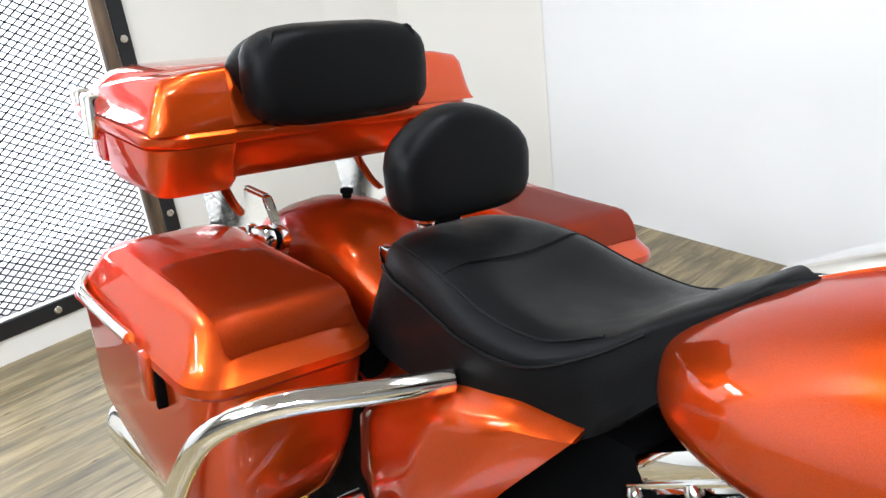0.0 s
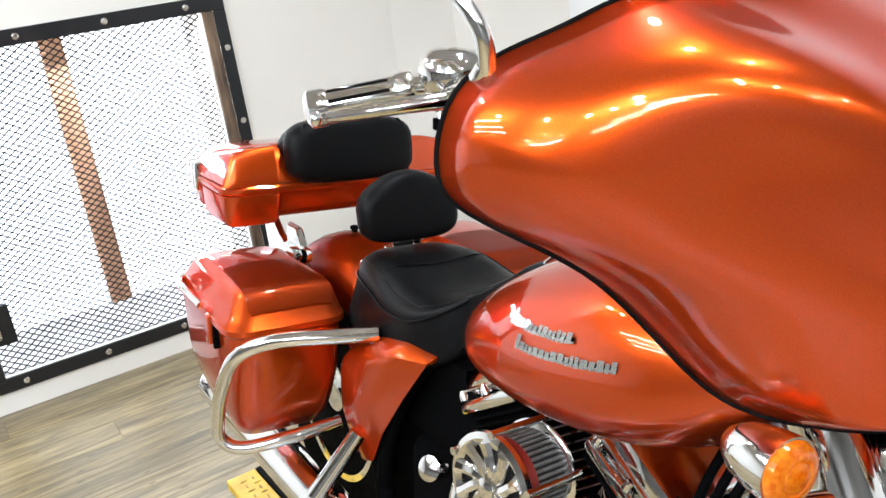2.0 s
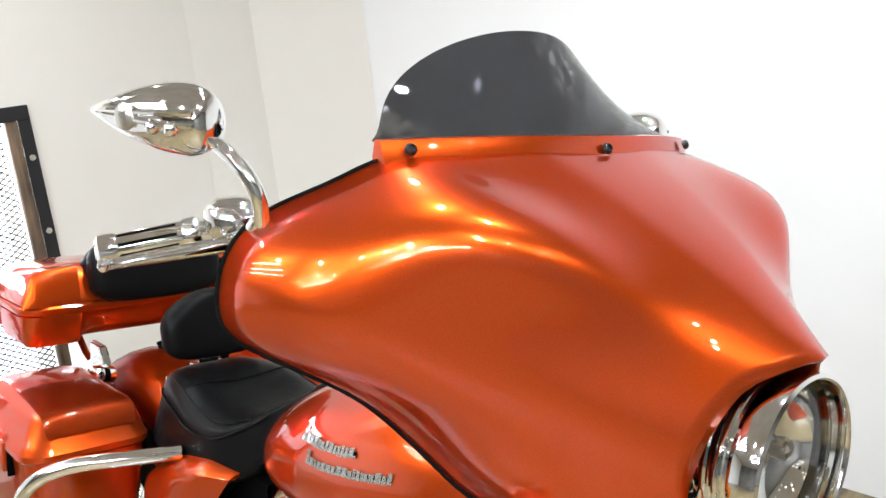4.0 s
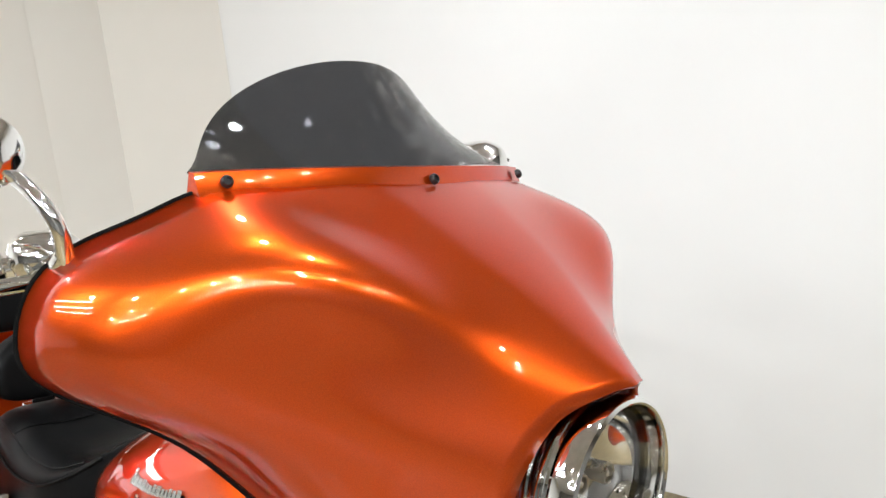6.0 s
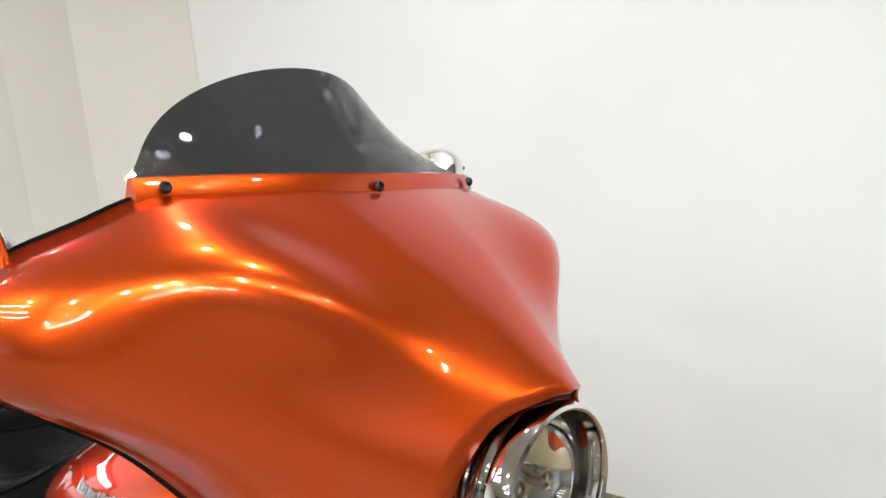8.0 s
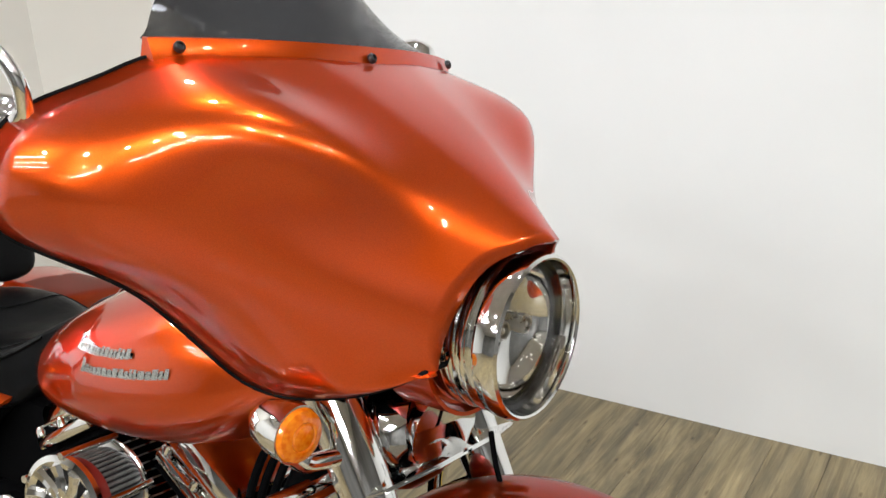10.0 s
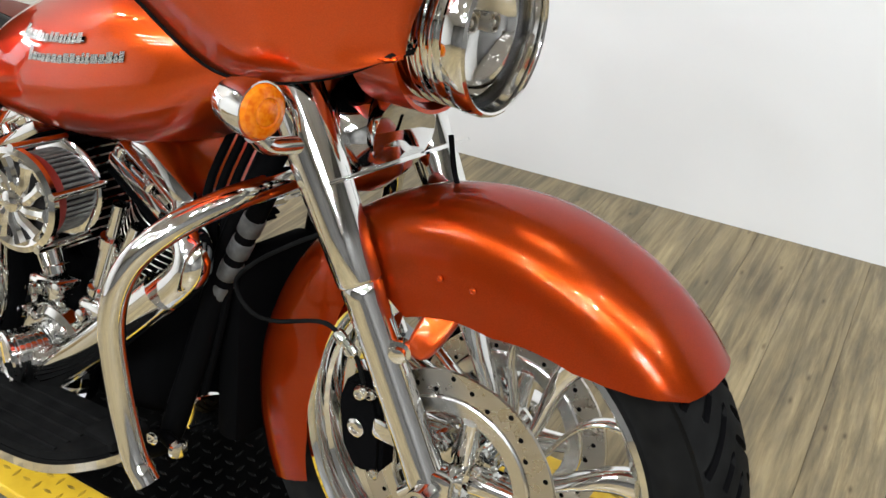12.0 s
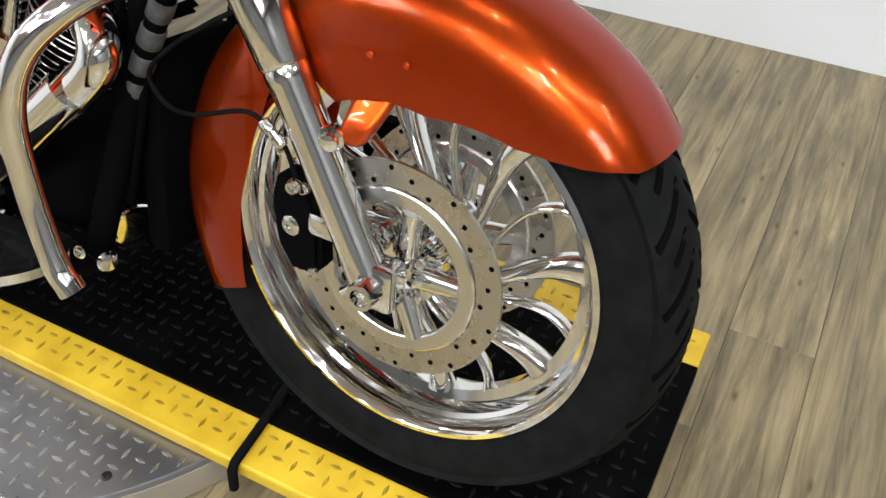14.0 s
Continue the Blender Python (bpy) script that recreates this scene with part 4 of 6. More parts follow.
# -- handlebar, levers, mirrors --
part("handlebar", tubed([(-0.60, -0.42, 1.065), (-0.565, -0.345, 1.078), (-0.525, -0.275, 1.072), (-0.46, -0.19, 1.035), (-0.41, -0.10, 0.995), (-0.40, 0, 0.985), (-0.41, 0.10, 0.995), (-0.46, 0.19, 1.035), (-0.525, 0.275, 1.072), (-0.565, 0.345, 1.078), (-0.60, 0.42, 1.065)], 0.0127, 16), CHROME, bike)
for s in (-1, 1):
    a, b = Vector((-0.618, s * 0.460, 1.056)), Vector((-0.572, s * 0.362, 1.076))
    way = (a - b).normalized()
    n = (a - b).length
    grip = part("grip", turned([(0.0165, 0.0), (0.0175, 0.004), (0.0175, n - 0.02), (0.0165, n - 0.018)], axis(b, way), 28), CHROME, bike, "polished chrome handlebar grip with dark rubber strips")
    part("end_cap", turned([(0.0178, n - 0.022), (0.0192, n - 0.018), (0.0192, n - 0.004), (0.014, n), (0.004, n + 0.002)], axis(b, way), 28), CHROME, grip)
    part("collar", turned([(0.0178, 0.0), (0.0195, 0.003), (0.0195, 0.016), (0.0178, 0.019)], axis(b, way), 28), CHROME, grip)
    for q in range(3):
        w = radians(-20 + 40 * q)
        m = axis(b, way)
        part("grip_strip", rodded(m @ Vector((0.0168 * math.cos(w), 0.0168 * math.sin(w), 0.024)), m @ Vector((0.0168 * math.cos(w), 0.0168 * math.sin(w), n - 0.024)), 0.0020, 8), RUBBER, grip)
    housing = part("switch_housing", boxed((-0.028, -0.022, -0.024), (0.028, 0.024, 0.022), 0.012, 3), CHROME, bike)
    housing.matrix_local = Matrix.Translation((-0.557, s * 0.332, 1.079)) @ Matrix.Rotation(s * radians(26), 4, "Z")
    block = part("switch_block", boxed((-0.013, -0.020, -0.016), (0.015, 0.022, 0.016), 0.005, 2), CHROME, bike)
    block.matrix_local = Matrix.Translation((-0.552, s * 0.322, 1.044)) @ Matrix.Rotation(s * radians(26), 4, "Z")
    knob = part("switch_button", boxed((-0.006, -0.003, -0.006), (0.006, 0.003, 0.006), 0.0015), BLACK, block)
    knob.matrix_local = Matrix.Translation((-0.002, s * 0.0225, -0.003))
    res = part("reservoir", turned([(0.020, -0.022), (0.030, -0.016), (0.037, -0.004), (0.038, 0.008), (0.035, 0.018), (0.026, 0.025), (0.004, 0.028)], axis((-0.528, s * 0.338, 1.090), (0.12, 0, 1)), 32), CHROME, bike, "domed chrome fluid reservoir")
    part("mirror_mount", tubed([(-0.53, s * 0.345, 1.078), (-0.49, s * 0.358, 1.080), (-0.445, s * 0.366, 1.092), (-0.43, s * 0.366, 1.106)], [0.014, 0.012, 0.011, 0.010], 12), CHROME, bike)
    part("control_lever", loft([[Vector(c) + Vector((0, 0, r * math.sin(q) * 0.7)) + Vector((0.93, -s * 0.35, 0)) * r * math.cos(q) for q in (2 * math.pi * k / 12 for k in range(12))]
                                for c, r in (((-0.500, s * 0.360, 1.072), 0.013), ((-0.508, s * 0.400, 1.068), 0.0115), ((-0.517, s * 0.445, 1.063), 0.0095), ((-0.522, s * 0.482, 1.059), 0.0075))], 4), CHROME, bike)
    part("lever_tip", turned([(0.002, -0.0068), (0.005, -0.0045), (0.0066, 0.0), (0.005, 0.0045), (0.002, 0.0068)], Matrix.Translation((-0.523, s * 0.488, 1.0585)), 18), CHROME, bike)
    # the left mirror is turned a little further back
    o = Vector((0, 0, 0)) if s < 0 else Vector((-0.05, 0, -0.018))
    mir = part("mirror_arm", tubed([(-0.43, s * 0.365, 1.10), Vector((-0.425, s * 0.375, 1.135)) + o / 2, Vector((-0.445, s * 0.388, 1.165)) + o, Vector((-0.50, s * 0.40, 1.193)) + o], [0.009, 0.008, 0.0075, 0.008], 12), CHROME, bike)
    along = Vector((-0.164, s * 0.056, 0.010)).normalized()
    out = Vector((0, 0, 1)).cross(along).normalized()

    def ring(d, w, h):
        c = Vector((-0.460, s * 0.398, 1.199)) + o + along * d
        return [c + out * w * math.cos(a) + Vector((0, 0, h * math.sin(a))) for a in (2 * math.pi * k / 20 for k in range(20))]

    body = part("mirror_body", loft([ring(0.176, 0.003, 0.003), ring(0.155, 0.012, 0.011), ring(0.12, 0.021, 0.023), ring(0.075, 0.027, 0.033), ring(0.035, 0.028, 0.036), ring(0.008, 0.022, 0.028), ring(0.0, 0.012, 0.014)], 4), CHROME, mir, "teardrop chrome mirror shell")
    face = out if out.y * s > 0 else -out
    for lift in (0.007, -0.006):
        part("shell_rib", tubed([Vector((-0.460, s * 0.398, 1.199)) + o + along * d + face * (w - 0.0005) + Vector((0, 0, lift * (1 - d / 0.2))) for d, w in ((0.008, 0.022), (0.035, 0.028), (0.075, 0.027), (0.12, 0.021), (0.155, 0.012))], [0.003, 0.0035, 0.0035, 0.003, 0.002], 8), CHROME, mir)
    for d, w in ((0.055, 0.028), (0.030, 0.028)):
        part("shell_stud", turned([(0.0075, -0.004), (0.0075, 0.003), (0.005, 0.006), (0.001, 0.007)], axis(Vector((-0.460, s * 0.398, 1.190)) + o + along * d + face * w, face), 16), CHROME, mir)
    part("emblem", turned([(0.014, 0), (0.014, 0.003), (0.010, 0.005), (0.004, 0.006)], axis(Vector((-0.550, s * 0.428, 1.203)) + o + out * (-0.026 if out.y * s < 0 else 0.026), out * (1 if out.y * s > 0 else -1)), 20), STEEL, mir)
    part("glass", turned([(0.029, 0), (0.029, 0.002), (0.02, 0.003), (0.004, 0.003)], axis(Vector((-0.51, s * 0.414, 1.200)) + o + out * (0.0285 if out.y * s < 0 else -0.0285), out * (1 if out.y * s < 0 else -1)), 24), MIRROR, mir)

# -- fuel tank --
TANK = [(-0.912, 0.678, 0.698, 0.030), (-0.897, 0.653, 0.724, 0.080), (-0.86, 0.628, 0.746, 0.124), (-0.79, 0.617, 0.789, 0.162), (-0.69, 0.618, 0.837, 0.191), (-0.58, 0.629, 0.876, 0.207),
        (-0.48, 0.649, 0.902, 0.211), (-0.39, 0.684, 0.902, 0.203), (-0.32, 0.735, 0.892, 0.180), (-0.27, 0.775, 0.875, 0.135), (-0.25, 0.80, 0.85, 0.07)]



def tank_section(x):
    xs = [row[0] for row in TANK]
    return [float(np.interp(x, xs, [row[k] for row in TANK])) for k in (1, 2, 3)]


tank = part("fuel_tank", loft([oval(x, zb, zt, w, 2.3, 40, 0.10) for x, zb, zt, w in TANK], 5), PAINT, bike, "glossy orange teardrop fuel tank")
part("console", loft([[(x, w * math.cos(a), z + 0.016 * math.sin(a)) for a in (2 * math.pi * k / 16 for k in range(16))] for x, w, z in ((-0.835, 0.014, 0.762), (-0.80, 0.028, 0.784), (-0.74, 0.044, 0.816), (-0.62, 0.056, 0.868), (-0.48, 0.06, 0.908), (-0.36, 0.052, 0.902), (-0.30, 0.03, 0.892))], 4), CHROME, tank, "chrome tank console")
part("filler_cap", turned([(0.034, 0), (0.036, 0.006), (0.030, 0.012), (0.004, 0.014)], axis((-0.50, -0.095, 0.886), (0, -0.45, 1)), 28), CHROME, tank)


def badge(x0, x1, d0, d1, lift, name, mat, thick=0.003):
    """A plain bar laid on the tank's right side; d0, d1: its lower and upper edge above the line of the badge."""
    bm = bmesh.new()
    low, high = [], []
    for k in range(13):
        x = x0 + (x1 - x0) * k / 12
        for out, d in ((low, d0), (high, d1)):
            z = 0.766 + 0.155 * (x + 0.612) - 0.006 * math.sin((x + 0.68) / 0.25 * math.pi) + d
            zb, zt, w = tank_section(x)
            mid = (zb + zt) / 2 - 0.10 * (zt - zb)
            half = (zt - mid) if z > mid else (mid - zb)
            q = min(0.97, abs(z - mid) / half)
            y = w * (1 - q ** 2.3) ** (1 / 2.3)
            out.append(Vector((x, -y, z)))
    a, b = [bm.verts.new(p + Vector((0, -lift, 0))) for p in low], [bm.verts.new(p + Vector((0, -lift, 0))) for p in high]
    for k in range(12):
        bm.faces.new((a[k], a[k + 1], b[k + 1], b[k]))
    bmesh.ops.solidify(bm, geom=list(bm.faces), thickness=thick)
    return part(name, bm, mat, tank, "silver and black tank badge" if name == "badge" else "", smooth=False)


chance = random.Random(5)
for start, end, base in ((-0.645, -0.497, 0.017), (-0.615, -0.424, -0.007)):
    badge(start, end, base + 0.0005, base + 0.0075, 0.0025, "badge_backing", BLACK, 0.0015)
    badge(start, end, base + 0.001, base + 0.0032, 0.0034, "badge", BADGE, 0.001)
    x, first = start, True
    while x < end - 0.006:
        wide = chance.uniform(0.006, 0.012)
        badge(x, min(end, x + wide), base - chance.uniform(0.0, 0.0012), base + (0.017 if first else chance.uniform(0.0095, 0.0125)), 0.0036, "badge_bar", BADGE, 0.001)
        x, first = x + wide + 0.0022, False

# -- seat --
SEAT = [(-1.366, 0.600, 0.622, 0.634, 0.030, 0.045, 0.0), (-1.346, 0.586, 0.640, 0.662, 0.055, 0.080, 0.002), (-1.31, 0.576, 0.660, 0.704, 0.092, 0.116, 0.005), (-1.25, 0.573, 0.664, 0.720, 0.118, 0.137, 0.011),
        (-1.17, 0.575, 0.662, 0.717, 0.135, 0.147, 0.016), (-1.09, 0.575, 0.652, 0.697, 0.145, 0.148, 0.017), (-1.01, 0.577, 0.655, 0.691, 0.140, 0.141, 0.012), (-0.95, 0.592, 0.682, 0.706, 0.113, 0.127, 0.006),
        (-0.905, 0.63, 0.714, 0.734, 0.083, 0.100, 0.002), (-0.85, 0.69, 0.746, 0.766, 0.061, 0.068, 0.0), (-0.815, 0.735, 0.774, 0.789, 0.050, 0.052, 0.0), (-0.785, 0.770, 0.788, 0.797, 0.033, 0.033, 0.0)]


def seat_top(row, deg):
    """A point of the seat's upper side on a row, deg from the middle outwards."""
    x, zb, zc, zt, wt, wb, dish = row
    a = radians(deg)
    y = wt * math.sin(a)
    return Vector((x, y, zc + (zt - zc) * abs(math.cos(a)) ** 0.8 - dish * max(0.0, 1 - (y / wt / 0.72) ** 2) ** 1.5))


def seat():
    """Rows of x, lower edge, crease, crown, half width at the crease and at the skirt, depth of the dish."""
    rows = SEAT
    sections = []
    for x, zb, zc, zt, wt, wb, dish in rows:
        half = []
        for k in range(13):
            a = radians(90 * k / 12)
            y = wt * math.sin(a)
            half.append((y, zc + (zt - zc) * math.cos(a) ** 0.8 - dish * max(0.0, 1 - (y / wt / 0.72) ** 2) ** 1.5))
        for k in range(1, 6):
            q = k / 5
            half.append((wt + 0.003 + (wb - wt) * q, zc - 0.004 + (zb + 0.008 - zc) * q))
        half.append((wb - 0.012, zb))
        ring = [(x, y, z) for y, z in half] + [(x, -y, z) for y, z in half[:0:-1]]
        sections.append(ring)
    return loft(sections, 5)


saddle = part("seat", seat(), LEATHER, bike, "black leather solo seat", angle=70)
part("seam_welt", tubed([(-0.91, -0.088, 0.711), (-0.95, -0.116, 0.682), (-1.01, -0.143, 0.655), (-1.09, -0.148, 0.652), (-1.17, -0.138, 0.662), (-1.25, -0.121, 0.664), (-1.31, -0.095, 0.660), (-1.346, -0.058, 0.640), (-1.368, -0.02, 0.625)], 0.0022, 8), LEATHER, saddle)
part("piping", tubed([seat_top(r, -58) for r in SEAT[7:0:-1]] + [seat_top(SEAT[1], 0)] + [seat_top(r, 58) for r in SEAT[1:8]], 0.0018, 6, 5), LEATHER, saddle)
part("cross_seam", tubed([seat_top(SEAT[4], d) + Vector((0.012 * math.cos(radians(1.5 * d)), 0, 0)) for d in (-56, -40, -24, -8, 8, 24, 40, 56)], 0.0014, 6, 4), LEATHER, saddle)
part("clip", boxed((-1.352, -0.072, 0.648), (-1.330, -0.058, 0.672), 0.003), CHROME, saddle)
part("seat_bracket", boxed((-1.385, -0.05, 0.60), (-1.30, -0.005, 0.655), 0.01), BLACK, saddle)



def pad(x, z0, z1, w, thick, lean, tuck, top=2.2):
    """A stuffed backrest cushion, rounder at the top."""
    rows = []
    n = 28
    for j, (q, s) in enumerate(((0.0, 0.55), (0.12, 0.86), (0.35, 0.985), (0.6, 1.0), (0.82, 0.95), (0.95, 0.80), (1.0, 0.5))):
        ring = []
        for k in range(n):
            a = 2 * math.pi * k / n
            c, d = math.cos(a), math.sin(a)
            y = math.copysign(abs(c) ** (2 / (top if d > 0 else 3.6)), c)
            v = math.copysign(abs(d) ** (2 / (top if d > 0 else 4.2)), d)
            wy = w * (1 - tuck * max(0, v) ** 2)
            z = (z0 + z1) / 2 + (z1 - z0) / 2 * v * s
            ring.append((x + thick * (q - 1) + lean * (z - z0), y * wy * s, z))
        rows.append(ring)
    return loft(rows, 3)


rest = part("rider_backrest", pad(-1.24, 0.722, 0.858, 0.108, 0.065, -0.12, 0.30), LEATHER, bike, "rounded black leather rider backrest on a chrome post")
part("post", boxed((-1.305, -0.022, 0.69), (-1.297, 0.022, 0.745), 0.002, 1), CHROME, rest)
part("bracket", boxed((-1.325, -0.032, 0.688), (-1.275, 0.032, 0.702), 0.004), CHROME, rest)

# -- rear fender and wheel --
REAR = Vector((-1.51, 0, 0.338))
rear = part("rear_fender", fender_skin(REAR, 0.345, 0.098, 15, 160, lambda a: float(np.interp(a, [15, 60, 110, 160], [0.12, 0.14, 0.11, 0.07])), crown=True), PAINT, bike, "glossy orange rear mudguard")
part("fender_screw", turned([(0.007, 0), (0.007, 0.006), (0.010, 0.007), (0.010, 0.013), (0.004, 0.015)], axis((-1.535, 0, 0.682), (0, 0, 1)), 16), BLACK, rear)
part("fender_strut", rodded((-1.28, -0.128, 0.545), (-1.50, -0.124, 0.600), 0.020, 16, 0.016), BLACK, rear, "black frame strut beside the mudguard")
RACROSS = axis(REAR, (0, -1, 0))
rwheel = part("rear_wheel", turned([(0.03, -0.08), (0.06, -0.075), (0.05, -0.02), (0.05, 0.02), (0.06, 0.075), (0.03, 0.08)], RACROSS, 32), CHROME, bike)
part("tyre", turned([(0.215, -0.07), (0.26, -0.085), (0.305, -0.078), (0.325, -0.045), (0.332, 0), (0.325, 0.045), (0.305, 0.078), (0.26, 0.085), (0.215, 0.07)], RACROSS, 72), RUBBER, rwheel)
part("rim", turned([(0.22, -0.075), (0.205, -0.075), (0.19, -0.03), (0.19, 0.03), (0.205, 0.075), (0.22, 0.075)], RACROSS, 64, closed=True), CHROME, rwheel)
for k in range(9):
    a = 2 * math.pi * k / 9
    part("spoke", rodded(RACROSS @ Vector((0.045 * math.cos(a), 0.045 * math.sin(a), 0)), RACROSS @ Vector((0.196 * math.cos(a), 0.196 * math.sin(a), 0)), 0.014, 10, 0.010), CHROME, rwheel)

# -- luggage trunk --
def stack(levels, n=6):
    """A moulded box: rows of (z, back, front, half width, corner behind, corner ahead)."""
    bm = bmesh.new()
    rings = [[bm.verts.new((x, y, z)) for x, y in rounded_outline(x0, x1, w, r0, r1, n)] for z, x0, x1, w, r0, r1 in levels]
    skin(bm, rings)
    return bm


trunk = part("luggage_trunk", stack([(0.722, -1.92, -1.60, 0.215, 0.11, 0.05), (0.728, -1.935, -1.585, 0.240, 0.12, 0.05), (0.745, -1.945, -1.572, 0.258, 0.13, 0.05), (0.782, -1.955, -1.566, 0.266, 0.14, 0.05),
                                      (0.784, -1.96, -1.550, 0.271, 0.14, 0.05), (0.790, -1.962, -1.547, 0.274, 0.14, 0.052), (0.798, -1.962, -1.547, 0.274, 0.14, 0.052), (0.802, -1.96, -1.551, 0.270, 0.14, 0.05)]), PAINT, bike, "orange hard luggage trunk reflecting the window", angle=30)


def front_block(s):
    """The trunk's rounded forward corner beside the recessed middle."""
    rings = []
    bm = bmesh.new()
    for z, x1, y0, y1, r in ((0.714, -1.572, 0.168, 0.248, 0.018), (0.718, -1.560, 0.158, 0.262, 0.024), (0.732, -1.553, 0.152, 0.270, 0.030), (0.783, -1.551, 0.149, 0.273, 0.032)):
        pts = [(-1.72, y0), (x1 - 0.012, y0), (x1 - 0.004, y0 + 0.004), (x1, y0 + 0.012)]
        pts += [(x1 - r + r * math.cos(radians(a)), y1 - r + r * math.sin(radians(a))) for a in (0, 22, 45, 68, 90)] + [(-1.72, y1)]
        rings.append([bm.verts.new((x, s * y, z)) for x, y in pts])
    skin(bm, rings)
    return bm


trunk.location = (0, -0.010, 0)
for s in (-1, 1):
    part("corner_block", front_block(s), PAINT, trunk, angle=35)
lid_bm = stack([(0.803, -1.955, -1.562, 0.268, 0.14, 0.04), (0.812, -1.953, -1.563, 0.266, 0.14, 0.04), (0.85, -1.935, -1.59, 0.245, 0.13, 0.04), (0.872, -1.915, -1.605, 0.225, 0.12, 0.04), (0.882, -1.88, -1.62, 0.20, 0.1, 0.04), (0.885, -1.84, -1.64, 0.16, 0.09, 0.04)])
for v in lid_bm.verts:
    # the lid falls away towards the back
    v.co.z = 0.803 + (v.co.z - 0.803) * float(np.interp(v.co.x, [-1.95, -1.57], [0.58, 1.0]))
lid = part("lid", lid_bm, PAINT, trunk, "orange sloping trunk lid", angle=35)
for s in (-1, 1):
    part("lid_cheek", loft([[(x, s * (0.157 + 0.114 * c), z0 + (z1 - z0) * d) for c, d in ((0, 0), (0.5, 0), (0.97, 0), (1.0, 0.06), (0.83, 0.76), (0.75, 0.87), (0.4, 0.96), (0.0, 1.0))] for x, z0, z1 in ((-1.78, 0.803, 0.850), (-1.70, 0.803, 0.866), (-1.62, 0.803, 0.878), (-1.585, 0.803, 0.882), (-1.566, 0.803, 0.879), (-1.556, 0.803, 0.840), (-1.551, 0.803, 0.812))], 3), PAINT, lid, angle=50)
    part("side_lamp", boxed((-1.80, s * 0.262 - 0.008, 0.735), (-1.74, s * 0.262 + 0.008, 0.775), 0.005), RED_LENS, trunk, "small red marker lamp")
    part("side_lamp", boxed((-1.93, s * 0.225 - 0.02, 0.775), (-1.88, s * 0.225 + 0.02, 0.81), 0.005), RED_LENS, trunk, "small red marker lamp")
    part("latch", boxed((-1.80, s * 0.268 - 0.012, 0.765), (-1.755, s * 0.268 + 0.012, 0.83), 0.006), CHROME, trunk)
    part("latch", boxed((-1.905, s * 0.25 - 0.012, 0.79), (-1.86, s * 0.25 + 0.012, 0.822), 0.005), CHROME, trunk)
cushion = part("trunk_backrest", pad(-1.505, 0.798, 0.936, 0.150, 0.08, -0.10, 0.0, 3.6), LEATHER, bike, "black leather passenger backrest on the trunk")
for s in (-1, 1):
    # the padding runs back along the side
    part("wing", loft([[(-1.532 - 0.10 * q + 0.010 * math.cos(a), s * (0.110 + 0.024 * q + 0.012 * math.cos(a)), 0.866 - 0.006 * q + h * math.copysign(abs(math.sin(a)) ** 0.7, math.sin(a))) for a in (2 * math.pi * k / 16 for k in range(16))] for q, h in ((0, 0.064), (0.35, 0.060), (0.7, 0.046), (0.92, 0.028), (1.0, 0.008))], 3), LEATHER, cushion)
